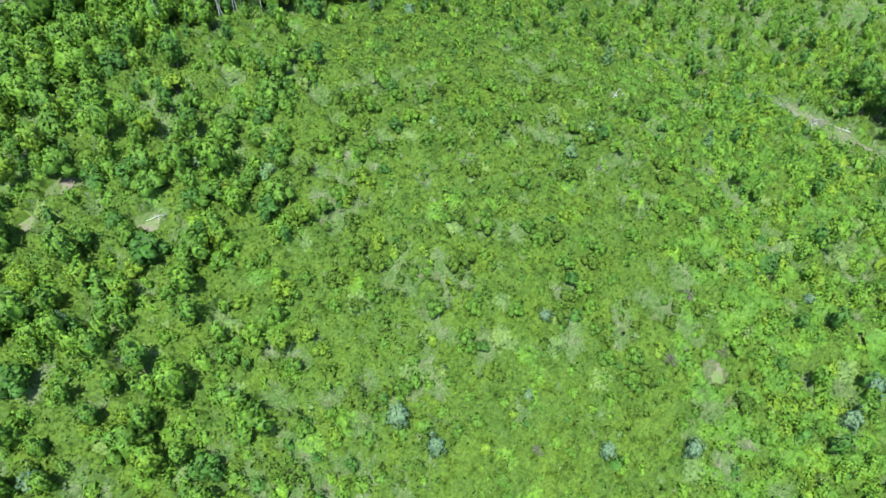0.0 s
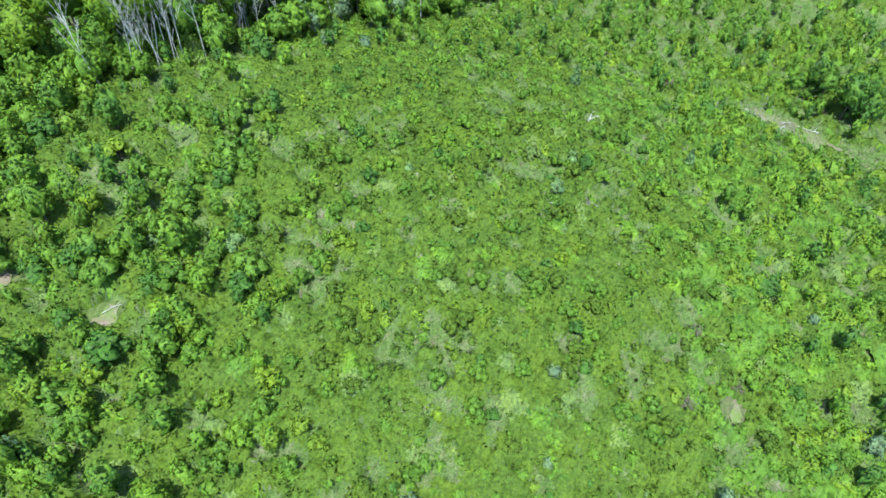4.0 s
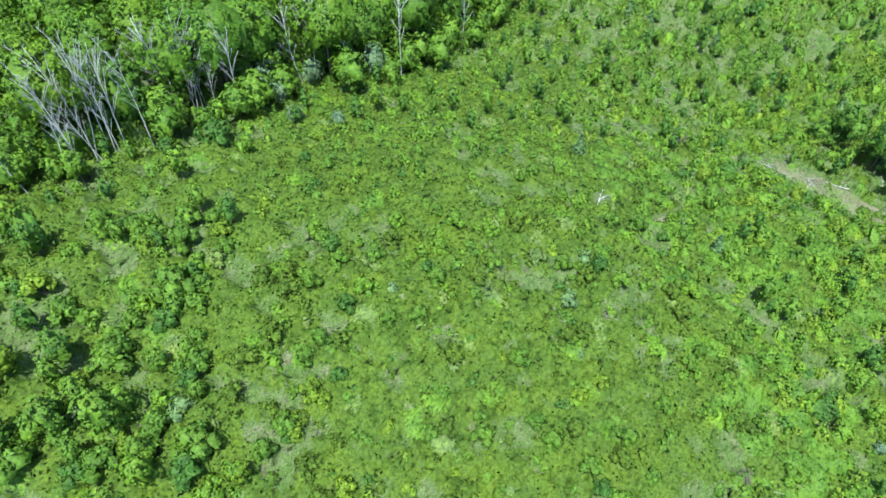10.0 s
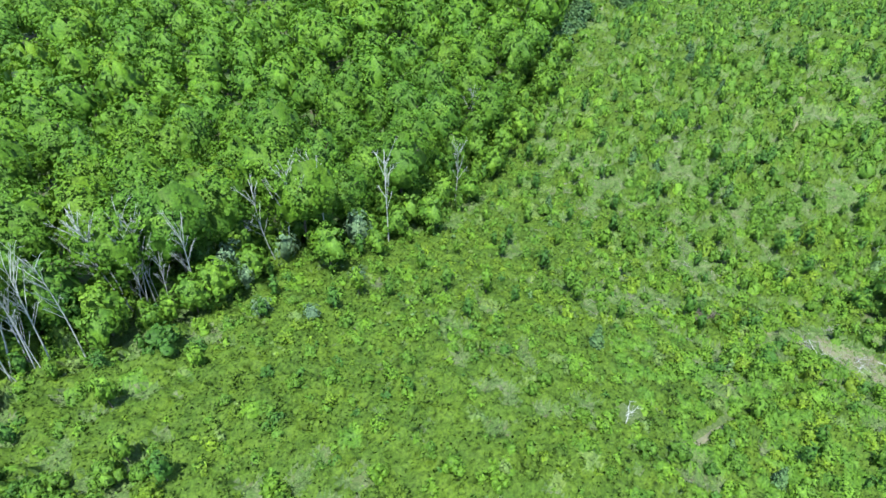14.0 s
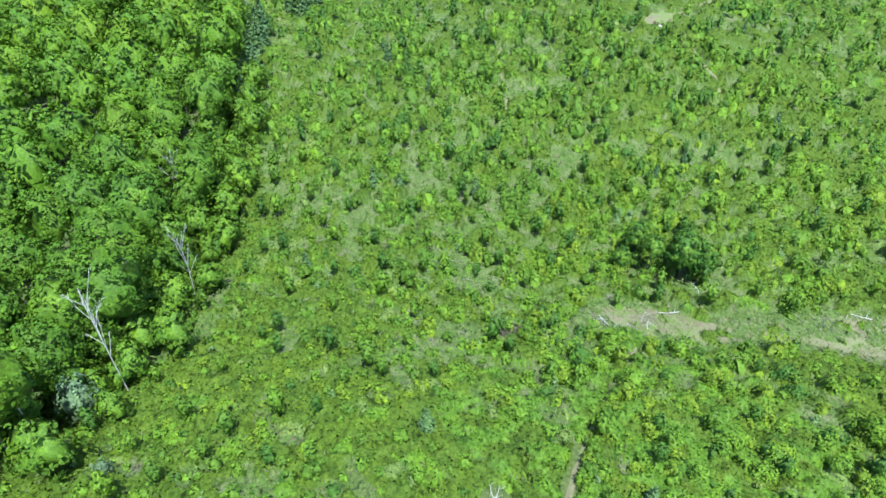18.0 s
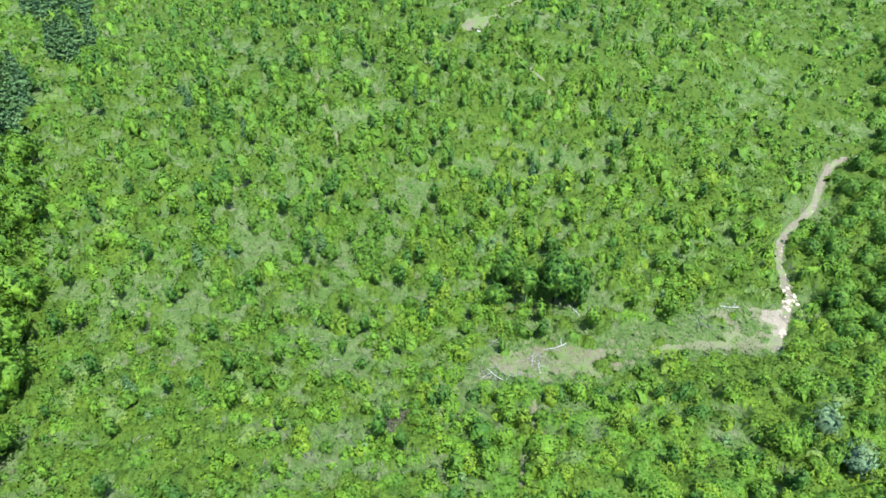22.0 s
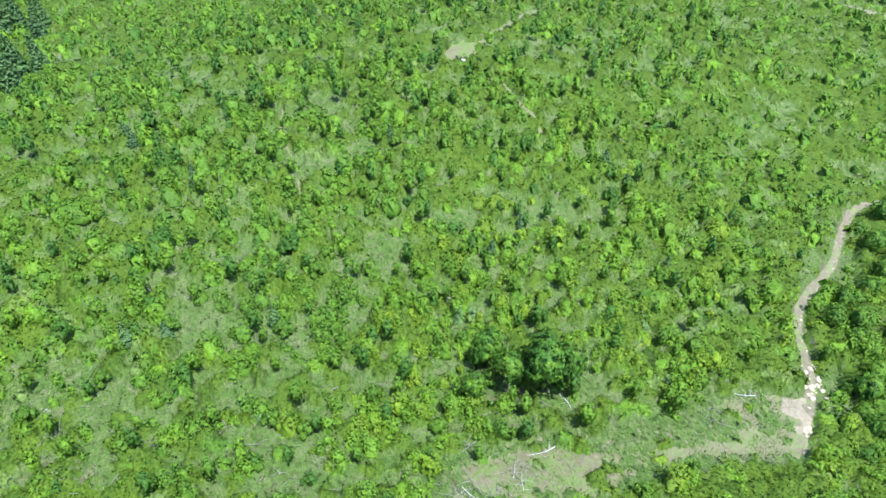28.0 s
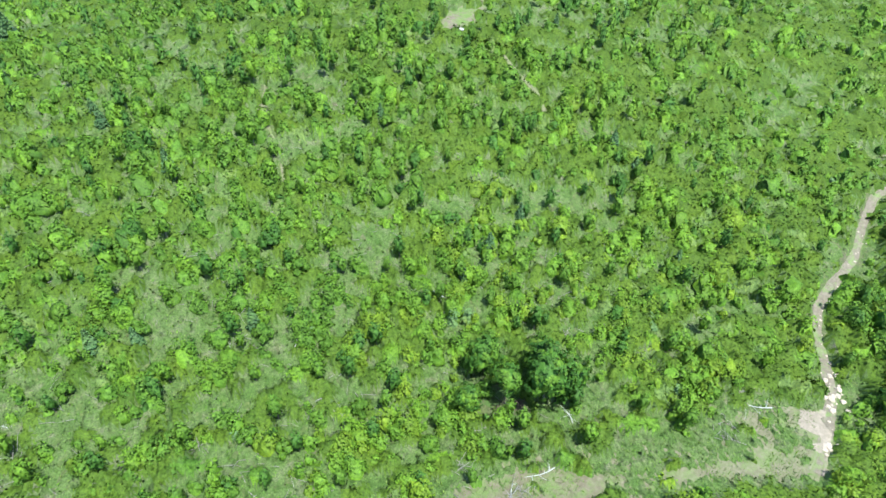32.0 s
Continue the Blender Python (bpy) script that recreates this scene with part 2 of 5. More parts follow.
WEST_TRAIL = [(56.9, 88.7), (52.2, 91.1), (47.1, 95.0), (43.4, 98.8), (40.7, 101.9), (40.2, 106.4)]
SLOPE_TRAIL = [(129.5, 128.5), (128.6, 126.4), (124.7, 119.9), (123.4, 115.1), (120.3, 111.7)]
FAR_TRACK = [(141, 136.6), (147, 135.6), (152.2, 136.0), (160, 137), (168, 137.6), (181, 135.5), (190, 135)]
FAR_BARE = [(125.2, 136.6), (127.3, 134.3), (133.0, 133.4), (140.2, 134.2), (139.6, 136.2), (135.0, 136.6), (137.6, 138.6), (130.0, 138.6)]
FAR_FRONT = [(118, 134), (127, 129.5), (134, 129), (150, 130.5), (164, 133), (174, 138), (160, 140), (137, 140), (124, 139.5)]
OLD_TRAIL = [(96, 150.5), (89.9, 145.4), (85.4, 137.7), (81.7, 133.7), (80, 131)]
FAR_ROAD = [(241, 110), (240, 83), (240, 74), (237, 62), (232, 45)]
OPEN = [(59.6, 93.8), (62.5, 92.7), (66.5, 87.6), (70.5, 84.5), (74.7, 78.8), (79.9, 71.4), (82.4, 71.0), (86.5, 72.5), (90.1, 74.2), (89.8, 68.7), (91.4, 63.4), (92.0, 60.8), (88.6, 59.4), (83.4, 59.2), (81.4, 60.9), (71.6, 73.0), (65.4, 76.0), (60.4, 80.2), (56.9, 88.7)]
PAD = [(59.4, 90.6), (63.9, 87.6), (67.5, 84.0), (69.2, 80.0), (73.3, 74.4), (72.4, 73.0), (69.2, 76.2), (65.6, 76.4), (61.3, 80.6), (59.2, 84.8), (58.4, 89.1)]
SLIP = [(89.6, 71.0), (89.4, 68.4), (91.2, 63.2), (91.6, 60.8), (88.0, 59.6), (83.4, 59.6), (80.4, 64.8), (83.5, 67.0)]
NEAR_SIDE = OPEN[-6:]
WOOD = [(-130, 66), (-60, 80), (-38, 84), (-30, 88), (-22, 95), (-12, 103), (2, 110), (13, 123), (20, 133), (26, 141), (39, 158), (51, 179), (64, 205), (70, 330), (-130, 330)]
SOUTH_WOOD = [(58, 20), (52, 47), (66, 58), (80, 54), (92, 55.5), (101, 57.0), (111, 60.0), (119, 58.5), (128, 57), (146, 56), (160, 53), (205, 62), (225, 20)]
SOIL_SPOTS = [(-48.9, 62.7, 1.98), (-48.0, 55.9, 1.61), (-41.4, 48.1, 1.86), (-43.9, 43.3, 1.44), (-31.1, 43.9, 1.61), (30.0, 33.9, 1.53)]


def bare(x, y, grow=0.0):
    """Where nothing tall grows: tracks, the clearing, spots of soil."""
    wob = (field(x, y, 2.3, 5) - 0.5) * 1.6
    out = off_line(x, y, TRACK) + wob < 0.85 + grow
    out |= off_line(x, y, TRAIL) + wob < 0.25 + grow
    out |= off_line(x, y, SIDE_TRAIL) + wob < 0.0 + grow
    out |= off_line(x, y, WEST_TRAIL) + wob < grow - 0.25
    out |= off_line(x, y, SLOPE_TRAIL) + wob < 0.3 + grow
    out |= off_line(x, y, FAR_TRACK) + wob < 0.9 + grow
    out |= inside(x + wob, y - wob, FAR_BARE)
    out |= off_line(x, y, OLD_TRAIL) + wob < 0.1 + grow
    out |= off_line(x, y, FAR_ROAD) + wob < 2.6 + grow
    tuft = (field(x, y, 1.5, 33) * 0.6 + field(x, y, 4.0, 34) * 0.4 > 0.56) & (np.asarray(grow) < 0.3)
    out |= inside(x + wob, y - wob, PAD) & ~tuft
    out |= off_line(x, y, [(73.0, 73.8), (79.0, 67.6), (83.0, 61.6)]) + wob < 0.5
    out |= inside(x + wob, y - wob, SLIP) & ~tuft & (field(x, y, 2.6, 35) > 0.28)
    out |= inside(x + 0.4 * wob, y - 0.4 * wob, TRACK_END)
    out |= np.hypot(x - 24.6, y - 75.3) + wob < 1.3
    for cx, cy, r in SOIL_SPOTS:
        out |= np.hypot(x - cx, y - cy) + wob < r * 0.8 + grow
    return out


def away(x, y):
    return off_line(x, y, FLIGHT)


# ---- mesh helpers ----
def mesh_of(name, verts, faces, mats, index=None, smooth=False, shading=None):
    """A mesh from arrays: all faces have the same number of corners. shading: a normal for each vertex."""
    verts, faces = np.asarray(verts, np.float32), np.asarray(faces, np.int32)
    me = bpy.data.meshes.new(name)
    me.vertices.add(len(verts))
    me.vertices.foreach_set("co", verts.ravel())
    k = faces.shape[1]
    me.loops.add(faces.size)
    me.loops.foreach_set("vertex_index", faces.ravel())
    me.polygons.add(len(faces))
    me.polygons.foreach_set("loop_start", np.arange(0, faces.size, k, dtype=np.int32))
    for m in mats:
        me.materials.append(m)
    if index is not None:
        me.polygons.foreach_set("material_index", np.asarray(index, np.int32))
    me.polygons.foreach_set("use_smooth", np.full(len(faces), smooth))
    me.update(calc_edges=True)
    if shading is not None:
        me.polygons.foreach_set("use_smooth", np.full(len(faces), True))
        me.normals_split_custom_set_from_vertices(np.asarray(shading, np.float32))
    return me


def unit(v):
    return v / np.maximum(np.linalg.norm(v, axis=-1, keepdims=True), 1e-9)


def leaf_arrays(rng, centre, normal, size, narrow=0.62):
    """Folded diamond sprays: four corners and one face each."""
    n = len(centre)
    side = unit(np.cross(normal, unit(rng.normal(size=(n, 3)))))
    other = np.cross(normal, side)
    s = size[:, None]
    drop = normal * s * 0.16
    v = np.stack([centre - side * s * 0.5 - drop, centre - other * s * 0.5 * narrow, centre + side * s * 0.5 - drop, centre + other * s * 0.5 * narrow + drop * 0.4], 1)
    return v.reshape(-1, 3), np.arange(4 * n, dtype=np.int32).reshape(n, 4)


SEG = 5
RINGS = [(0.94, 0.0), (1.0, 0.42), (0.66, 0.86)]
DOME = np.array([(r * math.cos(2 * math.pi * (i + 0.5 * (k % 2)) / SEG), r * math.sin(2 * math.pi * (i + 0.5 * (k % 2)) / SEG), z) for k, (r, z) in enumerate(RINGS) for i in range(SEG)] + [(0, 0, 1.03)])
DOME_FACES = np.array([t for k in range(2) for i in range(SEG) for t in ((k * SEG + i, k * SEG + (i + 1) % SEG, (k + 1) * SEG + i), (k * SEG + (i + 1) % SEG, (k + 1) * SEG + (i + 1) % SEG, (k + 1) * SEG + i))] + [(2 * SEG + i, 2 * SEG + (i + 1) % SEG, 3 * SEG) for i in range(SEG)])


def leafy_lumps(rng, centre, radius, height):
    """Uneven leafy lumps, many at once: corners, triangles and shading normals. centre is the middle of each lump's foot."""
    m, k = len(centre), len(DOME)
    swell = np.clip(1 + 0.24 * rng.normal(size=(m, k, 1)), 0.5, 1.5)
    turn = rng.uniform(0, 2 * math.pi, m)
    c, s = np.cos(turn)[:, None], np.sin(turn)[:, None]
    x, y = c * DOME[:, 0] - s * DOME[:, 1], s * DOME[:, 0] + c * DOME[:, 1]
    flat = np.stack([x, y], -1) * swell * radius[:, None, None]
    z = (DOME[:, 2] * (0.5 + 0.5 * swell[..., 0])) * height[:, None]
    v = centre[:, None, :] + np.concatenate([flat, z[..., None]], -1)
    shade = unit(np.stack([x, y, np.broadcast_to(1.0 * DOME[:, 2] + 0.25, x.shape)], -1) + 0.42 * rng.normal(size=(m, k, 3)))
    f = DOME_FACES[None] + (np.arange(m) * k)[:, None, None]
    return v.reshape(-1, 3), f.reshape(-1, 3), shade.reshape(-1, 3)


def leaf_mesh(name, rng, centre, normal, size, mats, index=None, narrow=0.62, body=None, body_index=None, ruffle=0.38):
    """A mesh of leaf sprays that shade as the lump of foliage they clothe, with the leafy lumps beneath them."""
    tilt = unit(normal + ruffle * rng.normal(size=normal.shape))
    v, q = leaf_arrays(rng, centre, tilt, size, narrow)
    f = np.concatenate([q[:, (0, 1, 2)], q[:, (0, 2, 3)]])
    shade = np.repeat(unit(0.70 * normal + 0.35 * tilt), 4, axis=0)
    index = np.zeros(len(q), np.int32) if index is None else index
    index = np.concatenate([index, index])
    if body is not None:
        bv, bf, bs = body
        f = np.concatenate([f, bf + len(v)])
        v, shade = np.concatenate([v, bv]), np.concatenate([shade, bs])
        index = np.concatenate([index, np.repeat(body_index, len(DOME_FACES))])
    return mesh_of(name, v, f, mats, index, shading=shade)


def tube(path, radii, sides=6):
    """Verts and faces of a tapered limb along a path."""
    path = np.asarray(path, float)
    verts, faces = [], []
    for k, p in enumerate(path):
        d = unit((path[min(k + 1, len(path) - 1)] - path[max(k - 1, 0)])[None])[0]
        a = unit(np.cross(d, (0.31, 0.93, 0.2))[None])[0]
        b = np.cross(d, a)
        for i in range(sides):
            w = 2 * math.pi * i / sides
            verts.append(p + radii[k] * (math.cos(w) * a + math.sin(w) * b))
    for k in range(len(path) - 1):
        for i in range(sides):
            j = (i + 1) % sides
            faces.append((k * sides + i, k * sides + j, (k + 1) * sides + j, (k + 1) * sides + i))
    return np.array(verts), np.array(faces)


def tubes_mesh(name, limbs, mat):
    vs, fs, base = [], [], 0
    for path, radii, sides in limbs:
        v, f = tube(path, radii, sides)
        vs.append(v), fs.append(f + base)
        base += len(v)
    return mesh_of(name, np.concatenate(vs), np.concatenate(fs), [mat], smooth=True)


def part(name, me, parent, label=""):
    ob = new(name, me)
    ob.parent = parent
    return tagged(ob, label)


# ---- ground ----
def ground():
    near = np.arange(-130, 290.1, 3.0)
    lo, hi = -130 - np.cumsum(2.0 * 1.35 ** np.arange(1, 19)), 290 + np.cumsum(2.0 * 1.35 ** np.arange(1, 19))
    xs = np.r_[lo[::-1], near, hi]
    neary = np.arange(-20, 310.1, 3.0)
    lo, hi = -20 - np.cumsum(2.0 * 1.35 ** np.arange(1, 19)), 310 + np.cumsum(2.0 * 1.35 ** np.arange(1, 19))
    ys = np.r_[lo[::-1], neary, hi]
    gx, gy = np.meshgrid(xs, ys)
    v = np.stack([gx, gy, land(gx, gy)], -1).reshape(-1, 3)
    w, h = len(xs), len(ys)
    i = (np.arange(h - 1)[:, None] * w + np.arange(w - 1)[None]).ravel()
    f = np.stack([i, i + 1, i + 1 + w, i + w], 1)
    ob = new("ground", mesh_of("ground", v, f, [GROUND], smooth=True))
    return tagged(ob, "brushy rolling ground with low herbs and litter", "ground", kind="structure")


def strip(name, line, width, mat, lift, label, category, seed):
    """A track along a line, uneven at its edges, laid on the ground."""
    rng = np.random.default_rng(seed)
    pts = [np.array(line[0], float)]
    for a, b in zip(line, line[1:]):
        a, b = np.array(a, float), np.array(b, float)
        n = max(2, int(np.linalg.norm(b - a) / 0.8))
        pts += [a + (b - a) * k / n for k in range(1, n + 1)]
    pts = np.array(pts)
    for _ in range(4):
        pts[1:-1] = (pts[:-2] + 2 * pts[1:-1] + pts[2:]) / 4
    d = unit(np.gradient(pts, axis=0))
    across = np.stack([-d[:, 1], d[:, 0]], 1)
    k = len(pts)
    left = width * (0.75 + 0.5 * field(np.arange(k) * 0.8, np.zeros(k), 2.6, seed)) + rng.normal(0, 0.06, k)
    right = width * (0.75 + 0.5 * field(np.arange(k) * 0.8, np.zeros(k), 2.6, seed + 3)) + rng.normal(0, 0.06, k)
    cols = np.linspace(-1, 1, 9)
    rows = []
    for c in cols:
        p = pts + across * (c * np.where(c < 0, left, right))[:, None]
        edge = 1 - abs(c)
        rut = -0.07 * math.exp(-((abs(c) - 0.5) / 0.14) ** 2)
        rows.append(np.c_[p, land(p[:, 0], p[:, 1]) + (lift + rut + 0.03 if edge > 0.01 else -0.05)])
    v = np.stack(rows, 1).reshape(-1, 3)
    m = len(cols)
    i = (np.arange(k - 1)[:, None] * m + np.arange(m - 1)[None]).ravel()
    f = np.stack([i, i + 1, i + 1 + m, i + m], 1)[:, ::-1]
    return tagged(new(name, mesh_of(name, v, f, [mat], smooth=True)), label, category, kind="structure")


def patch(name, corners, mat, lift, label, step=0.8):
    """A bare patch inside a polygon, with a frayed edge, laid on the ground."""
    c = np.array(corners)
    xs, ys = np.arange(c[:, 0].min() - 2, c[:, 0].max() + 2, step), np.arange(c[:, 1].min() - 2, c[:, 1].max() + 2, step)
    gx, gy = np.meshgrid(xs, ys)
    wob = (field(gx, gy, 2.3, 5) - 0.5) * 1.6
    keep = inside(gx + wob, gy - wob, corners)
    w = len(xs)
    i = (np.arange(len(ys) - 1)[:, None] * w + np.arange(w - 1)[None])
    ok = (keep[:-1, :-1] | keep[1:, 1:]) & (keep[1:, :-1] | keep[:-1, 1:])
    i = i[ok]
    f = np.stack([i, i + 1, i + 1 + w, i + w], 1)
    z = land(gx, gy) + np.where(keep, lift, -0.03)
    v = np.stack([gx, gy, z], -1).reshape(-1, 3)
    used, f = np.unique(f, return_inverse=True)
    return tagged(new(name, mesh_of(name, v[used], f.reshape(-1, 4), [mat], smooth=True)), label, "ground", kind="structure")


ground()
strip("road", TRACK, 0.76, ROAD, 0.05, "pale rutted dirt track along the valley", "road", 11)
strip("trail", TRAIL, 0.34, CLEARING, 0.04, "narrow trodden earth trail between bushes", "trail", 12)
strip("trail_side", SIDE_TRAIL, 0.24, CLEARING, 0.04, "faint trodden side trail through the brush", "trail", 16)
strip("trail_west", WEST_TRAIL, 0.12, CLEARING, 0.04, "faint grassy trail leading off the clearing", "trail", 17)
strip("trail_slope", SLOPE_TRAIL, 0.45, CLEARING, 0.04, "short eroded trail on the far slope", "trail", 18)
patch("soil_patch", FAR_BARE, SOIL, 0.05, "bare gravelly patch on the far hillside", 0.6)
strip("road_far", FAR_TRACK, 0.95, SOIL, 0.05, "pale dirt track over the far hillside", "road", 13)
strip("trail_old", OLD_TRAIL, 0.20, CLEARING, 0.04, "overgrown old trail on the hillside", "trail", 14)
strip("road_distant", FAR_ROAD, 1.6, ROAD, 0.05, "distant pale dirt road beside rocks", "road", 15)
patch("clearing", OPEN, CLEARING, 0.035, "dry grassy clearing with low herbs")
patch("bare_pad", PAD, PADDOCK, 0.07, "bare tan earth in the middle of the clearing", 0.6)
patch("track_end", TRACK_END, DUST, 0.10, "bright pale rocky end of the dirt track", 0.5)
# Litter sheet whose dark colour also paints the shade between trunks.
patch("forest_floor", WOOD, FLOOR, 0.04, "leaf litter under the woods, coloured extra dark for the shade", 3.0)
# Dark colour laid here to paint the deep shade beside the clump.
patch("shade_patch", [(70.0, 88.0), (73.4, 88.2), (75.2, 91.0), (75.4, 94.6), (73.0, 96.4), (70.6, 94.2), (69.6, 91.0)], FLOOR, 0.06, "dark ground patch coloured as the deep shade beside the tree clump", 0.6)
for n_, (sx, sy, sr) in enumerate(SOIL_SPOTS):
    ring = [(sx + sr * math.cos(a) * (0.8 + 0.4 * math.sin(3 * a + n_)), sy + sr * math.sin(a) * (0.8 + 0.4 * math.cos(2 * a + n_))) for a in np.linspace(0, 2 * math.pi, 14)[:-1]]
    patch("soil_patch", ring, SOIL, 0.03, "bare patch of pinkish brown soil", 0.45)


# ---- trees ----
def blob_leaves(rng, centre, radius, count, squash=0.8, low=-0.35):
    """Places and normals of leaf sprays on the lumpy outside of a foliage lump."""
    u = rng.uniform(low, 1, count)
    a = rng.uniform(0, 2 * math.pi, count)
    s = np.sqrt(np.maximum(0, 1 - u * u))
    d = np.stack([s * np.cos(a), s * np.sin(a), u], 1)
    r = radius * rng.uniform(0.72, 1.06, count)[:, None]
    p = np.asarray(centre) + d * r * (1, 1, squash)
    return p, unit(d + 0.12 * rng.normal(size=(count, 3)) + (0, 0, 0.1))


def domed(seed, height, spread, low, seg, rings, lobes, per, leaf, mats, share, puff=1.0):
    """Meshes of a broadleaf tree: a trunk with limbs, and a domed crown of many puffs of leaf sprays round a leafy heart."""
    rng = np.random.default_rng(seed)
    q = (np.arange(lobes) + 0.5) / lobes
    up, turn = 1 - 1.42 * q + rng.normal(0, 0.05, lobes), np.arange(lobes) * 2.39996 + rng.normal(0, 0.25, lobes)
    up = np.clip(up, -0.45, 0.99)
    out = np.sqrt(1 - up * up)
    hubs = np.stack([out * np.cos(turn), out * np.sin(turn), up], 1)
    own, kind = rng.random(lobes), rng.choice(len(mats), lobes, p=share)
    tall = height * (1 - low) * 0.50
    heart = np.array([0, 0, height * (low + (1 - low) * 0.45)])
    sway = rng.normal(0, 0.17, 4)

    def swell(d):
        a = np.arctan2(d[:, 1], d[:, 0])
        return 1 + sway[0] * np.sin(2 * a + 9 * sway[1]) + 0.8 * sway[2] * np.sin(3 * a + 9 * sway[3]) * (1 - 0.5 * d[:, 2])

    reach = (0.60 + 0.30 * own) * swell(hubs)
    wide = puff * 1.32 / math.sqrt(lobes) * spread * rng.uniform(0.75, 1.3, lobes)
    centre = heart + hubs * reach[:, None] * (spread, spread, tall)
    k = np.repeat(np.arange(lobes), per)
    n = len(k)
    d = unit(rng.normal(size=(n, 3)) + 0.85 * hubs[k] + (0, 0, 0.35))
    place = centre[k] + d * (wide[k] * rng.uniform(0.70, 1.12, n))[:, None]
    normal = unit(0.46 * d + 0.76 * hubs[k] + (0, 0, 0.06))
    tilt = unit(normal + 0.34 * rng.normal(size=normal.shape))
    v, quad = leaf_arrays(rng, place, tilt, leaf * rng.uniform(0.6, 1.35, n))
    u = np.cos(np.linspace(0.12, 2.1, rings))
    a = (np.arange(seg)[None] + 0.5 * (np.arange(rings) % 2)[:, None]) * 2 * math.pi / seg
    b = np.stack([np.sqrt(1 - u * u)[:, None] * np.cos(a), np.sqrt(1 - u * u)[:, None] * np.sin(a), np.broadcast_to(u[:, None], a.shape)], -1).reshape(-1, 3)
    b = np.concatenate([b, [(0, 0, 1.0)]])
    near = (b @ hubs.T).argmax(1)
    bv = heart + b * ((0.50 + 0.24 * own[near]) * swell(b) * rng.uniform(0.9, 1.08, len(b)))[:, None] * (spread, spread, tall)
    bn = unit(b + (0, 0, 0.15) + 0.42 * rng.normal(size=b.shape))
    f = []
    for r in range(rings - 1):
        for i in range(seg):
            p, p2, o, o2 = r * seg + i, r * seg + (i + 1) % seg, (r + 1) * seg + i, (r + 1) * seg + (i + 1) % seg
            f += [(p, o, o2), (p, o2, p2)] if r % 2 else [(p, o, p2), (p2, o, o2)]
    f += [(i, (i + 1) % seg, rings * seg) for i in range(seg)]
    bf = np.array(f)
    faces = np.concatenate([quad[:, (0, 1, 2)], quad[:, (0, 2, 3)], bf + len(v)])
    index = np.concatenate([kind[k], kind[k], kind[near[bf[:, 0]]]])
    shade = np.concatenate([np.repeat(unit(0.75 * normal + 0.3 * tilt), 4, axis=0), bn])
    crown = mesh_of("crown", np.concatenate([v, bv]), faces, mats, index, shading=shade)
    limbs = [([(0, 0, -0.3), (0.1, 0, height * 0.3), (0, 0.1, height * 0.72)], [0.012 * height, 0.010 * height, 0.005 * height], 6)]
    for r in range(5):
        b = hubs[(r * 7) % lobes] * (spread, spread, tall) * 0.75 + heart
        limbs.append(([(0, 0, height * 0.4), (b + heart) * 0.5, b], [0.008 * height, 0.006 * height, 0.002 * height], 4))
    return tubes_mesh("trunk", limbs, BARK), crown


def conifer(seed, height, spread, tiers, per, leaf):
    rng = np.random.default_rng(seed)
    limbs = [([(0, 0, -0.3), (0, 0, height * 0.5), (0, 0, height)], [0.016 * height, 0.01 * height, 0.002 * height], 6)]
    places, normals = [], []
    for k in range(tiers):
        q = k / tiers
        z = height * (0.12 + 0.86 * q)
        r = spread * (1 - q) ** 0.85
        a = rng.uniform(0, 2 * math.pi, per)
        rr = r * np.sqrt(rng.uniform(0.08, 1.0, per))
        p = np.stack([rr * np.cos(a), rr * np.sin(a), z - 0.28 * rr + rng.normal(0, 0.06 * height / tiers * 4, per)], 1)
        places.append(p)
        normals.append(unit(np.stack([0.5 * np.cos(a), 0.5 * np.sin(a), np.ones(per)], 1) + 0.35 * rng.normal(size=(per, 3))))
    places, normals = np.concatenate(places), np.concatenate(normals)
    q = np.arange(tiers) / tiers
    foot = np.stack([0 * q, 0 * q, height * (0.06 + 0.84 * q)], 1)
    body = leafy_lumps(rng, foot, np.maximum(0.05, spread * 0.72 * (1 - q) ** 0.85), np.full(tiers, 1.7 * height / tiers))
    return tubes_mesh("trunk", limbs, BARK), leaf_mesh("crown", rng, places, normals, leaf * rng.uniform(0.7, 1.3, len(places)), [NEEDLE], None, 0.45, body, np.zeros(tiers, np.int32))


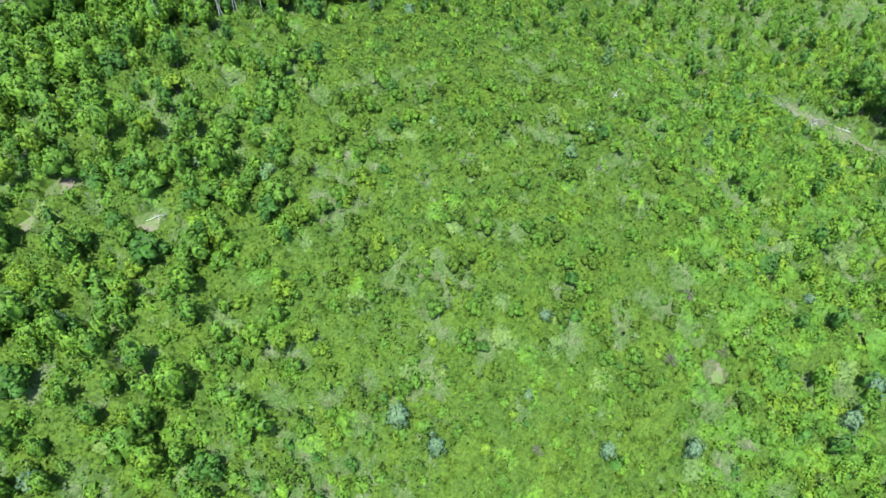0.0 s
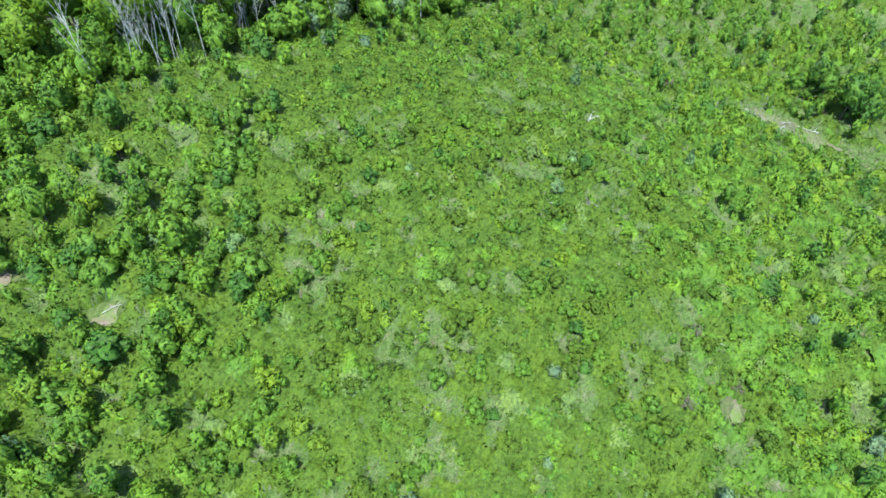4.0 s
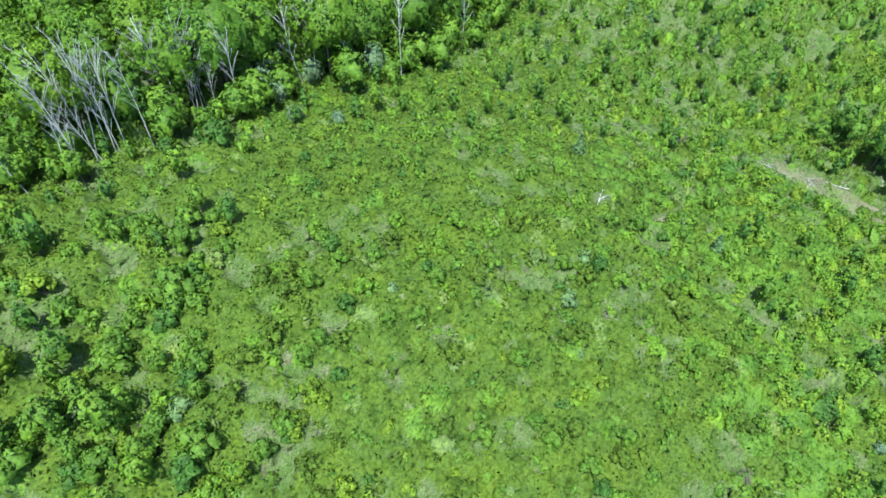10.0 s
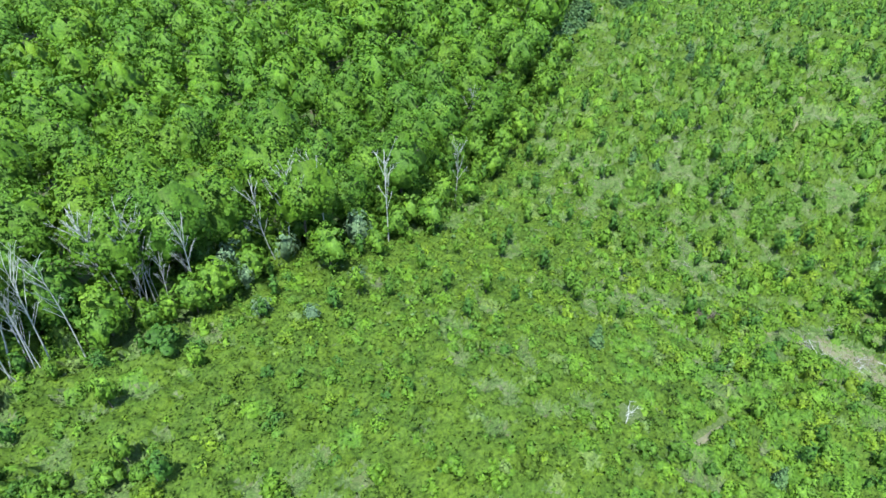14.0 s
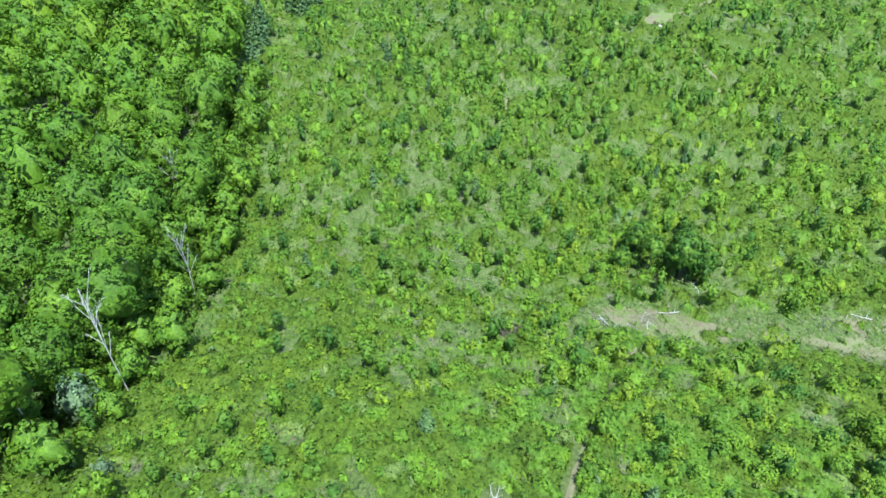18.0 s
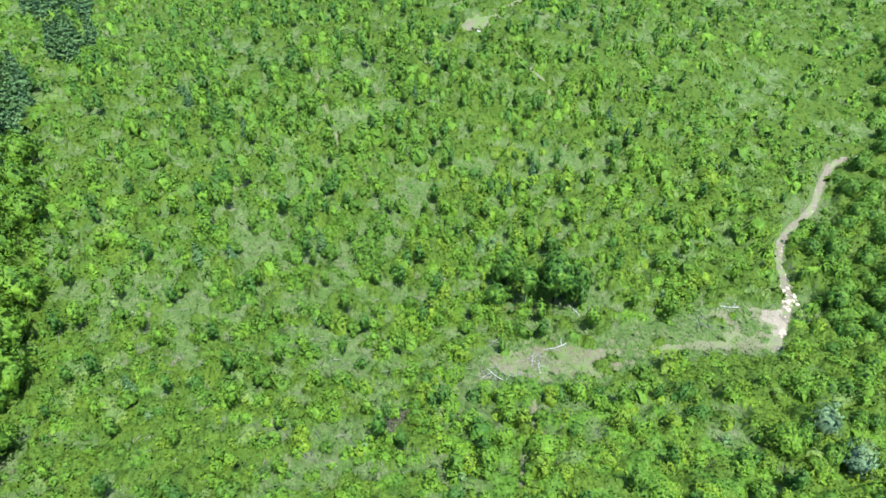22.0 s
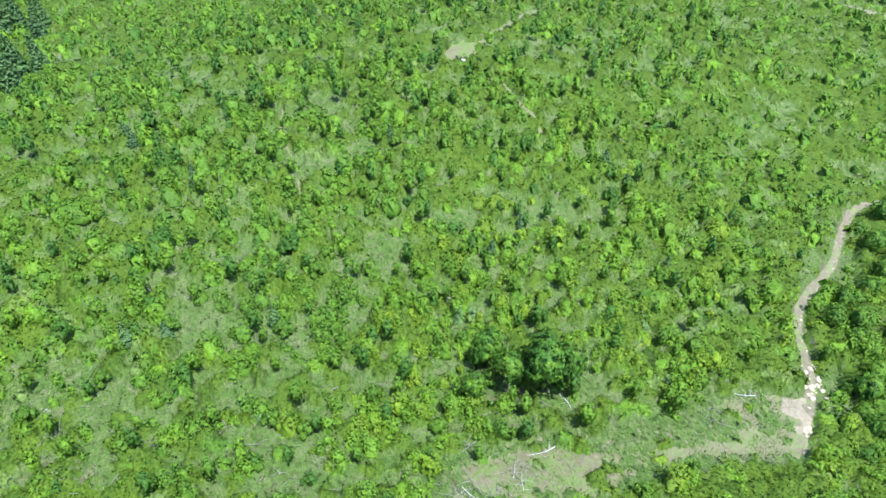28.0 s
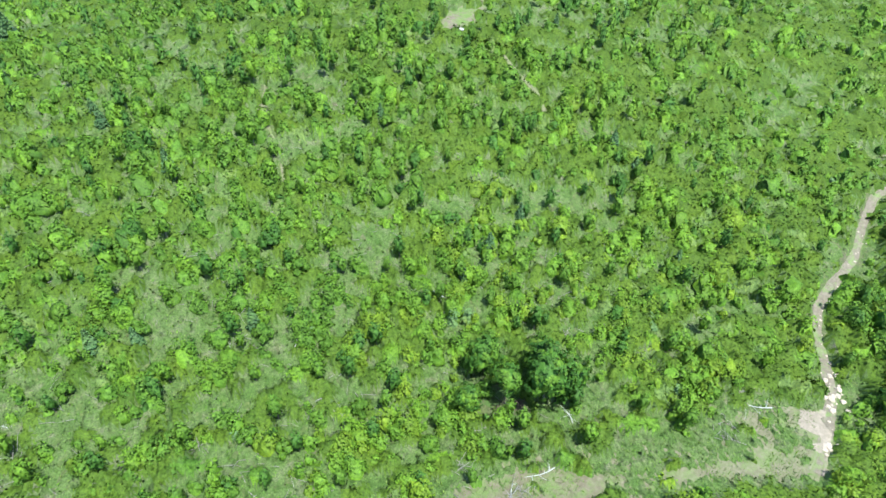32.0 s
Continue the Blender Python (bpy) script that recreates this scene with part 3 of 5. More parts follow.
def snag(seed, height):
    """A dead standing tree: a bare trunk, and forked limbs as a mesh of their own."""
    rng = np.random.default_rng(seed)
    lx, ly = rng.normal(0, 0.05, 2) * height
    bend = rng.normal(0, 0.02, 2) * height
    spine = [np.array([lx * q + bend[0] * math.sin(3 * q), ly * q + bend[1] * math.sin(3 * q), height * q - 0.3]) for q in np.linspace(0, 1, 7)]
    trunk = tubes_mesh("trunk", [(spine, [0.0055 * height * (1 - 0.85 * q) + 0.012 for q in np.linspace(0, 1, 7)], 6)], DEADWOOD)
    limbs = []
    for k in range(16):
        q = rng.uniform(0.42, 0.97)
        b = spine[int(q * 6)] + (spine[min(6, int(q * 6) + 1)] - spine[int(q * 6)]) * (q * 6 % 1)
        a, reach = rng.uniform(0, 2 * math.pi), height * rng.uniform(0.08, 0.20) * (1.25 - 0.7 * q)
        d = np.array([math.cos(a), math.sin(a), rng.uniform(1.3, 3.0)])
        mid, end = b + d * reach * 0.5, b + d * reach + rng.normal(0, 0.08, 3) * reach
        limbs.append(([b, mid, end], [0.032, 0.025, 0.014], 4))
        for _ in range(5):
            w = end * 0.3 + mid * 0.7 + (end - mid) * rng.uniform(-0.2, 0.6)
            e = w + unit((d + rng.normal(0, 0.7, 3))[None])[0] * reach * rng.uniform(0.3, 0.6)
            limbs.append(([w, (w + e) / 2 + rng.normal(0, 0.03, 3) * reach, e], [0.019, 0.016, 0.010], 3))
    return trunk, tubes_mesh("branchwork", limbs, DEADWOOD)


def plant(name, parts, x, y, label, category, group, scale=1.0, turn=0.0, lean=(0, 0)):
    ob = new(name)
    ob.matrix_world = Matrix.Translation((x, y, float(land(x, y)))) @ Euler((lean[0], lean[1], turn)).to_matrix().to_4x4() @ Matrix.Diagonal((scale, scale, scale, 1))
    for n, me in parts:
        part(n, me, ob)
    return tagged(ob, label, category, group)


def scattered(rng, step, x0, x1, y0, y1, loose=0.42):
    gx, gy = np.meshgrid(np.arange(x0, x1, step), np.arange(y0, y1, step))
    gx = gx + (np.arange(gx.shape[0]) % 2)[:, None] * step / 2
    return (gx + rng.uniform(-loose, loose, gx.shape) * step).ravel(), (gy + rng.uniform(-loose, loose, gy.shape) * step).ravel()


# ---- the old wood ----
HOUSE = (-37.2, 261.3)
rng = np.random.default_rng(21)
mix = [CROWN, LEAF[MIDDLE], LEAF[BRIGHT], LEAF[DARK]]
old = [domed(300 + k, 15.0, 4.6, 0.26, 16, 8, 84, 21, 0.46, mix, [0.88, 0.08, 0.04, 0.0]) for k in range(7)]
old_far = [domed(320 + k, 15.0, 4.6, 0.30, 12, 6, 46, 11, 0.80, mix, [0.88, 0.08, 0.04, 0.0]) for k in range(6)]
tx, ty = scattered(rng, 7.7, -100, 80, 74, 292, 0.34)
keep = inside(tx, ty, WOOD) & (tx > -62 - (ty - 84) * 0.26)
keep &= off_line(tx, ty, WOOD[1:-2]) > 1.5
keep &= ~((np.abs(tx - HOUSE[0]) < 9) & (ty > 250) & (ty < 272))
tx, ty = tx[keep], ty[keep]
order = np.argsort(away(tx, ty))
rest = []
for k, i in enumerate(order):
    x, y = tx[i], ty[i]
    size, turn, pick = rng.uniform(0.85, 1.2), rng.uniform(0, 6.28), rng.integers(6)
    if abs(x - HOUSE[0] - (261 - y) * 0.24) < 10 and 204 < y < 272:
        size *= 0.48
    if k >= 290:
        rest.append((x, y, size, turn, pick))
        continue
    trunk, crown = (old if k < 70 else old_far)[pick]
    edge = off_line(x, y, WOOD[1:-2]) < 6
    plant("forest_tree", [("trunk", trunk), ("crown", crown)], x, y, "tall broadleaf tree at the edge of the woods" if edge else "tall broadleaf tree with rounded green crown in dense woods", "tree", "trees of the old wood", size, turn, rng.normal(0, 0.02, 2))


def joined(name, spots, kinds_of, mats, heart, label, category):
    """Far trees, crowns only, in one mesh."""
    vs, fs, ms, hearts, base = [], [], [], [], 0
    for x, y, size, turn, pick in spots:
        me = kinds_of[pick][1]
        v = np.empty(len(me.vertices) * 3, np.float32)
        me.vertices.foreach_get("co", v)
        v = v.reshape(-1, 3) * size
        c, s = math.cos(turn), math.sin(turn)
        v = np.stack([c * v[:, 0] - s * v[:, 1] + x, s * v[:, 0] + c * v[:, 1] + y, v[:, 2] + float(land(x, y))], 1)
        f = np.empty(len(me.loops), np.int32)
        me.loops.foreach_get("vertex_index", f)
        f = f.reshape(-1, 3) + base
        m = np.empty(len(me.polygons), np.int32)
        me.polygons.foreach_get("material_index", m)
        vs.append(v), fs.append(f), ms.append(m)
        hearts.append(unit(v - (x, y, float(land(x, y)) + heart * size)))
        base += len(v)
    tagged(new(name, mesh_of(name, np.concatenate(vs), np.concatenate(fs), mats, np.concatenate(ms), shading=np.concatenate(hearts))), label, category, kind="stuff")


joined("far_woods", rest, old_far, mix, 7, "far closed canopy of green broadleaf woods", "woods")

# ---- smaller trees ----
SILVERS = [(-16.0, 100.2, 1.25), (-0.7, 109.2, 1.25), (-9.7, 105.4, 1.0), (-11.5, 91.7, 0.6), (-6.1, 90.0, 0.55), (-0.9, 99.0, 0.5), (-14.0, 98.5, 0.8), (-3.9, 26.0, 0.7), (-0.3, 23.8, 0.6), (25.4, 25.4, 0.6), (16.6, 24.7, 0.5), (43.2, 29.4, 0.7), (10.9, 37.3, 0.4), (-36.2, 32.5, 0.5), (42.8, 43.3, 0.4), (8.8, 29.3, 0.35), (-34.4, 18.5, 0.6), (47.1, 33.2, 0.7), (70, 54, 1.0), (66, 50.5, 1.0)]
SNAGS = [(-35.1, 86.0), (-36.4, 84.6), (-33.6, 87.2), (-27.3, 96.4), (-29.0, 98.0), (-26.0, 98.6), (-24.6, 97.0), (-19.9, 96.6), (-12.0, 105.6), (-10.8, 106.6), (-6.0, 108.6), (-29.0, 88.0), (-37.3, 90.5), (14.2, 125.0), (22, 143), (-40.5, 80.5), (2.5, 112.0), (-28.2, 95.8), (-26.6, 96.0), (-25.4, 96.4), (-34.4, 85.0), (-32.6, 86.0), (-31.8, 87.4), (-37.6, 83.4)]
EDGE_OPEN = SNAGS + [(x, y) for x, y, _ in SILVERS[:7]]
young = [domed(340 + k, 5.6, 2.25, 0.02, 10, 5, 34, 14, 0.42, [LEAF[(BRIGHT, YELLOW, MIDDLE)[k % 3]], LEAF[BRIGHT]], [0.8, 0.2]) for k in range(6)]
fringes = [domed(346 + k, 6.0, 2.2, 0.04, 10, 5, 34, 15, 0.42, [LEAF[MIDDLE], CROWN, LEAF[BRIGHT]], [0.35, 0.25, 0.4]) for k in range(4)]
lush = [domed(350 + k, 9.0, 2.6, 0.06, 14, 7, 70, 20, 0.36, [LEAF[DARK], LEAF[MIDDLE]], [0.7, 0.3]) for k in range(3)]
pale = [domed(356 + k, 5.5, 1.8, 0.06, 10, 5, 28, 15, 0.36, [FROST], [1.0]) for k in range(3)]
thicket = [domed(480 + k, 5.6, 2.2, 0.02, 10, 5, 34, 14, 0.42, [LEAF[MIDDLE], LEAF[DARK], LEAF[BRIGHT]], [(0.7, 0.2, 0.1), (0.4, 0.6, 0.0), (0.6, 0.1, 0.3)][k]) for k in range(3)]
tx, ty = scattered(rng, 4.2, 50, 215, 30, 64)
keep = inside(tx, ty, SOUTH_WOOD) & (ty > 38) & ~bare(tx, ty, 0.6)
for x, y in zip(tx[keep], ty[keep]):
    plant("young_tree", list(zip(("trunk", "crown"), thicket[rng.integers(3)])), x, y, "young leafy tree in a thicket beside the dirt track", "tree", "thicket beside the track", rng.uniform(0.55, 1.0) * (1.0 if x > 92 else 0.75), rng.uniform(0, 6.28))
tx, ty = scattered(rng, 3.1, -70, 60, 60, 200)
fringe = off_line(tx, ty, WOOD[1:-2])
deep = inside(tx, ty, WOOD)
keep = (fringe < np.where(deep, 5.5, 3.6)) & (rng.random(len(tx)) < 0.88) & (np.abs(tx + 10) < 58)
for x, y in EDGE_OPEN:
    keep &= np.hypot(tx - x - 0.4, ty - y + 1.8) > 1.4
for x, y in zip(tx[keep], ty[keep]):
    plant("fringe_tree", list(zip(("trunk", "crown"), fringes[rng.integers(4)])), x, y, "small leafy tree along the edge of the woods", "tree", "fringe of the woods", rng.uniform(0.5, 1.35), rng.uniform(0, 6.28))
edging = [domed(330 + k, 11.5, 3.0, 0.03, 14, 7, 76, 19, 0.44, [CROWN, LEAF[MIDDLE], LEAF[DARK]], [0.7, 0.2, 0.1]) for k in range(4)]
for (ax, ay), (bx, by) in zip(WOOD[1:10], WOOD[2:11]):
    length = math.hypot(bx - ax, by - ay)
    steps = max(1, round(length / 4.3))
    for k in range(steps):
        q = (k + rng.uniform(0.3, 0.7)) / steps
        inward = rng.uniform(2.0, 4.4)
        x, y = ax + (bx - ax) * q - (by - ay) / length * inward, ay + (by - ay) * q + (bx - ax) / length * inward
        gap = min(math.hypot(x - sx, y - sy) for sx, sy in SNAGS)
        if gap < 2.6:
            x, y = x - (by - ay) / length * 2.4, y + (bx - ax) / length * 2.4
        plant("edge_tree", list(zip(("trunk", "crown"), edging[rng.integers(4)])), x, y, "broadleaf tree leafy to the ground at the wood's edge", "tree", "trees along the wood's edge", rng.uniform(0.72, 1.12), rng.uniform(0, 6.28))
FAR_WEST = [(-56, 72), (-52, 68), (-58, 62), (-53, 58), (-57, 53), (-50, 50), (-54, 45), (-48, 40), (-52, 35), (-46, 31), (-43, 25), (-48, 75), (-45, 71), (-61, 67), (-50.5, 61), (-46.5, 66.5), (-40.5, 36), (-43.5, 30)]
for k, (x, y) in enumerate(FAR_WEST):
    plant("young_tree", list(zip(("trunk", "crown"), young[k % 6])), x, y, "tall young leafy tree on the western slope", "tree", "trees on the western slope", rng.uniform(0.75, 1.2), 1.9 * k)
bushy = [domed(380 + k, 7.0, 1.75, 0.03, 10, 6, 34, 14, 0.42, [LEAF[(MIDDLE, BRIGHT, MIDDLE, YELLOW)[k]], LEAF[(BRIGHT, MIDDLE, DARK, BRIGHT)[k]]], [0.8, 0.2]) for k in range(4)]
tx, ty = scattered(rng, 3.7, -64, -13, 15, 84, 0.5)
keep = ~inside(tx, ty, WOOD) & ~bare(tx, ty, 1.0) & (rng.random(len(tx)) < 0.72) & (field(tx, ty, 8.0, 41) > 0.22) & ((ty < 60) | (tx < -34))
keep &= rng.random(len(tx)) < np.clip((-12 - tx) / 8, 0.15, 1)
for x, y in zip(tx[keep], ty[keep]):
    plant("young_tree", list(zip(("trunk", "crown"), bushy[rng.integers(4)])), x, y, "bushy young tree among brush on the western slope", "tree", "bushy trees on the western slope", rng.uniform(0.5, 1.02) * (1.0 if x < -22 else 0.7), rng.uniform(0, 6.28))
LONE = [(74.9, 88.2, 1.18), (77.4, 89.8, 0.98), (77.2, 86.4, 0.9), (68.6, 94.6, 0.66), (74.2, 95.8, 0.9)]
raised = domed(398, 8.0, 2.1, 0.50, 12, 6, 40, 18, 0.38, [LEAF[MIDDLE], LEAF[DARK]], [0.6, 0.4])
for k, (x, y, size) in enumerate([(72.2, 91.8, 0.92)]):
    plant("lone_tree", list(zip(("trunk", "crown"), raised)), x, y, "leafy tree with bare trunk, deep shade beneath its crown", "tree", "clump above the clearing", size, 2.0 * k)
for k, (x, y, size) in enumerate(LONE):
    plant("lone_tree", list(zip(("trunk", "crown"), lush[k % 3])), x, y, "dark green leafy tree in a clump above the clearing", "tree", "clump above the clearing", size, 1.3 * k)
for k, (x, y, size) in enumerate([(68.8, 96.0, 0.6), (86.5, 73.0, 0.62), (87.6, 74.6, 0.45), (62.8, 95.2, 0.4), (45.1, 91.1, 0.5), (46.8, 92.6, 0.45), (64.4, 57.0, 0.9)]):
    plant("young_tree", list(zip(("trunk", "crown"), young[k % 6])), x, y, "young leafy tree standing over the brush", "tree", "young trees in the brush", size, 2.1 * k)
for k, (x, y, size) in enumerate(SILVERS):
    plant("silvery_tree", list(zip(("trunk", "crown"), pale[k % 3])), x, y, "small tree with pale silvery green leaves", "tree", "silvery trees", size, 1.7 * k)

spruces = [conifer(370 + k, 4.0, 1.15, 13, 26, 0.42) for k in range(3)]
tall_spruces = [conifer(375 + k, 9.0, 2.8, 15, 44, 0.66) for k in range(3)]
SPRUCES = [(73.5, 161.1), (73.0, 146.4), (53.1, 129.4), (91.2, 105.0), (112.2, 129.8), (143.1, 121.4), (150.2, 113.5), (100.3, 130.4), (49.7, 132.3), (118.7, 94.7), (98.7, 104.3), (121.0, 99.5), (74.1, 163.5), (89.3, 156.5), (36.0, 67.0), (106.9, 82.8), (84.9, 105.1), (62.8, 121.0), (30.5, 121.0), (24.8, 85.2)]
for k, (x, y) in enumerate(SPRUCES):
    plant("small_conifer", list(zip(("trunk", "crown"), spruces[k % 3])), x, y, "small dark green conifer standing in the brush", "conifer", "small conifers", rng.uniform(0.65, 1.1), 1.1 * k)
for k in range(20):
    x, y = (rng.normal(99, 3.5), rng.normal(247, 5)) if k < 12 else (rng.normal(80, 2.5), rng.normal(207, 3))
    plant("tall_conifer", list(zip(("trunk", "crown"), tall_spruces[k % 3])), x, y, "tall dark bluish conifer on the far slope", "conifer", "far conifers", rng.uniform(0.7, 1.2), 1.1 * k)
for k, (x, y) in enumerate([(50, 178), (54, 184), (47, 174), (58, 190), (43, 168), (62, 196)]):
    plant("tall_conifer", list(zip(("trunk", "crown"), tall_spruces[k % 3])), x, y, "tall dark bluish conifer at the corner of the woods", "conifer", "conifers by the woods", rng.uniform(0.8, 1.2), 1.1 * k)

snags = [snag(390 + k, 13.5) for k in range(5)]
for k, (x, y) in enumerate(SNAGS + [(x + 1.7, y - 1.2) for x, y in SNAGS[:7]]):
    plant("dead_tree", list(zip(("trunk", "branchwork"), snags[k % 5])), x + 1.0, y - 1.2, "bare grey dead tree standing at the edge of the woods", "dead tree", "dead trees", rng.uniform(0.8, 1.05) * (1.0 if k < 24 else 0.65), 1.9 * k, rng.normal(0, 0.07, 2))


# ---- bushes that stand out ----
def shrub(seed, radius, height, leaf, mat, lobes=6, per=34):
    """A shrub: a fan of stems, and foliage in lobes."""
    rng = np.random.default_rng(seed)
    limbs, places, normals, bodies = [], [], [], []
    for k in range(lobes):
        a, q = k * 2.4 + rng.uniform(-0.4, 0.4), (k + 0.3) / lobes
        c = np.array([radius * 0.72 * math.sqrt(q) * math.cos(a), radius * 0.72 * math.sqrt(q) * math.sin(a), height * (0.72 - 0.38 * q) * rng.uniform(0.85, 1.15)])
        limbs.append(([(0.05 * math.cos(a), 0.05 * math.sin(a), -0.1), c * (0.5, 0.5, 0.6), c], [0.03, 0.022, 0.008], 4))
        br = radius * rng.uniform(0.42, 0.6)
        p, n = blob_leaves(rng, c, br, per, height / radius * 0.55, -0.5)
        bodies.append((c[0], c[1], max(0.02, c[2] - 0.5 * br * height / radius * 0.55), br * 0.70, 1.2 * br * height / radius * 0.55))
        p[:, 2] = np.maximum(p[:, 2], 0.05)
        places.append(p), normals.append(n)
    return tubes_mesh("stem", limbs, BARK), leaf_mesh("foliage", rng, np.concatenate(places), np.concatenate(normals), leaf * rng.uniform(0.7, 1.3, lobes * per), [mat], None, 0.62, leafy_lumps(rng, np.array(bodies)[:, :3], np.array(bodies)[:, 3], np.array(bodies)[:, 4]), np.zeros(lobes, np.int32))


SHRUBS = {k: [shrub(400 + 10 * k + j, 1.05, 2.0, 0.27, LEAF[k]) for j in range(3)] for k in range(7)}
TONE = ["bright green", "mid green", "yellow-green", "dark green", "pale silvery", "dry greyish green", "olive green"]


def shrub_at(x, y, k, size, group):
    label = f"{TONE[k]} leafy shrub " + ("knee-high among low herbs" if size < 0.7 else "waist-high in the brush" if size < 1.2 else "tall and bushy, casting deep shade")
    plant("shrub", list(zip(("stem", "foliage"), SHRUBS[k][int(rng.integers(3))])), x, y, label, "shrub", group, size, rng.uniform(0, 6.28))


WEST = [(-20.5, 20.6), (-27.4, 22), (-17, 24.6), (-38.4, 26.6), (-32.9, 36.1), (-31.4, 47.9), (-34.2, 49.3), (-25.1, 40.6), (-29.7, 39.9), (-25.2, 55.5), (-42.4, 68.2), (-50.2, 65), (-41.9, 49.9), (-44.7, 55.5), (-18.1, 47.6), (-25, 47.1), (-21.1, 61.9), (-21.1, 67.8), (-20.2, 86.3)]
KNOLL = [(-9.6, 54.4), (-6, 59.2), (-2.2, 57.5), (4.7, 46.6), (9.5, 47.6), (13.5, 43.5), (18.9, 42.5), (16, 39), (4.3, 33.7), (-0.7, 36.9), (-10.2, 26.1), (-8, 22), (32.1, 54.7), (37.1, 35.3), (24.9, 28), (33.3, 27.5), (39.8, 28.6), (-14, 38.8), (-10.9, 36.2), (-7, 52.6), (-2.9, 64.9), (2.1, 63.2), (17.6, 45.7), (31.5, 46.3), (-13.1, 47), (-9.9, 81.4), (-4, 79.8), (3.3, 82.1), (16.7, 78.9), (10.1, 84.1), (35.7, 72.8), (29.8, 68.4), (-2.6, 88.9), (13.2, 86.6), (36.7, 96.7)]
SLOPE = [(56.6, 58), (47.7, 52.1), (46.9, 32.6), (29.5, 119.7), (43.1, 81.3), (52.3, 111.2), (53.5, 146.8), (45.1, 91.1), (75.7, 123.3), (62.4, 119.1), (65.8, 112.3), (22.8, 133.3), (39.2, 148), (40.3, 110), (27.3, 100.3), (86.4, 72.5), (67.1, 73.2), (62.4, 95.4), (51.7, 143.9), (71.9, 94.4), (72.6, 127.8), (46, 141), (54.1, 130.2), (44.5, 129.9), (36.8, 131.8), (72.3, 122.3), (86, 123.6), (53.4, 107.2), (103.7, 82.7), (114.4, 95.5), (99.9, 129), (58.5, 155.8), (59.2, 141.5), (101.1, 94.6), (67.4, 105.2), (61.7, 104.2), (51.8, 124.5)]
for x, y in WEST:
    shrub_at(x, y, MIDDLE if rng.random() < 0.75 else DARK, rng.uniform(1.5, 2.1), "tall western shrubs")
for x, y in KNOLL:
    shrub_at(x, y, DARK if rng.random() < 0.10 else MIDDLE, rng.uniform(0.7, 1.1), "dark shrubs on the knoll")
tx, ty = scattered(rng, 9.0, -16, 42, 24, 92, 0.5)
keep = ~bare(tx, ty, 0.5) & ~inside(tx, ty, WOOD)
for x, y in zip(tx[keep], ty[keep]):
    shrub_at(x, y, DARK if rng.random() < 0.06 else MIDDLE, rng.uniform(0.5, 0.9), "shrubs scattered over the knoll")
for x, y in SLOPE:
    shrub_at(x, y, DARK if rng.random() < 0.14 else MIDDLE, rng.uniform(1.0, 1.5), "dark shrubs on the far slope")
for k in range(17):
    q = k / 16
    x, y = 32.5 + 21 * q + rng.uniform(-0.3, 0.3), 72.0 + 8.3 * q + 0.7 * math.sin(3.1 * q) + rng.uniform(-0.25, 0.25)
    shrub_at(x, y, (BRIGHT, MIDDLE, YELLOW)[k % 3], rng.uniform(0.65, 0.95), "shrubs along the trail")
GOLDEN = [(14.0, 49.6), (16.3, 50.6), (-9.3, 51.3), (-8.4, 50.4), (-28.0, 24.5), (-11.6, 31.6), (-13.1, 33.1)]
for x, y in GOLDEN:
    shrub_at(x, y, YELLOW, rng.uniform(0.8, 1.2), "yellow shrubs on the knoll")
NAMED = np.array(WEST + KNOLL + SLOPE + GOLDEN)


# ---- saplings ----
saplings = [domed(360 + k, 4.8, 0.80, 0.02, 8, 5, 22, 8, 0.34, [LEAF[(MIDDLE, BRIGHT, DARK, DARK)[k]]], [1.0]) for k in range(4)]
tx, ty = scattered(rng, 6.2, -58, 125, 24, 160, 0.5)
keep = ~inside(tx, ty, WOOD) & ~bare(tx, ty, 0.8) & (off_line(tx, ty, NEAR_SIDE) > 4.5) & ((tx > 36) | (tx < -16) | (ty > 90)) & (ty > 0.1 * (tx - 60) + 24) & ~inside(tx, ty, SOUTH_WOOD)
for x, y in zip(tx[keep], ty[keep]):
    k = int(rng.choice(4, p=[0.35, 0.3, 0.2, 0.15]))
    plant("sapling", list(zip(("trunk", "crown"), saplings[k])), x, y, ("slim green sapling" if k < 3 else "slim dark green sapling") + " standing above the brush", "sapling", "saplings in the brush", rng.uniform(0.65, 1.15), rng.uniform(0, 6.28))

far_spots = [[], [], [], []]
tx, ty = scattered(rng, 6.6, 62, 200, 96, 196, 0.5)
keep = ~inside(tx, ty, WOOD) & ~bare(tx, ty, 0.8) & ((tx > 125) | (ty > 160) | (rng.random(len(tx)) < 0.35))
for x, y in zip(tx[keep], ty[keep]):
    far_spots[int(rng.choice(4, p=[0.4, 0.1, 0.2, 0.3]))].append((x, y, rng.uniform(0.7, 1.25), rng.uniform(0, 6.28), 0))
for k, tone in enumerate(("mid green", "bright green", "green", "dark green")):
    joined("far_saplings", far_spots[k], [saplings[k]], [LEAF[(MIDDLE, BRIGHT, DARK, DARK)[k]]], 1.5, f"slim {tone} saplings on the far hillside", "saplings")


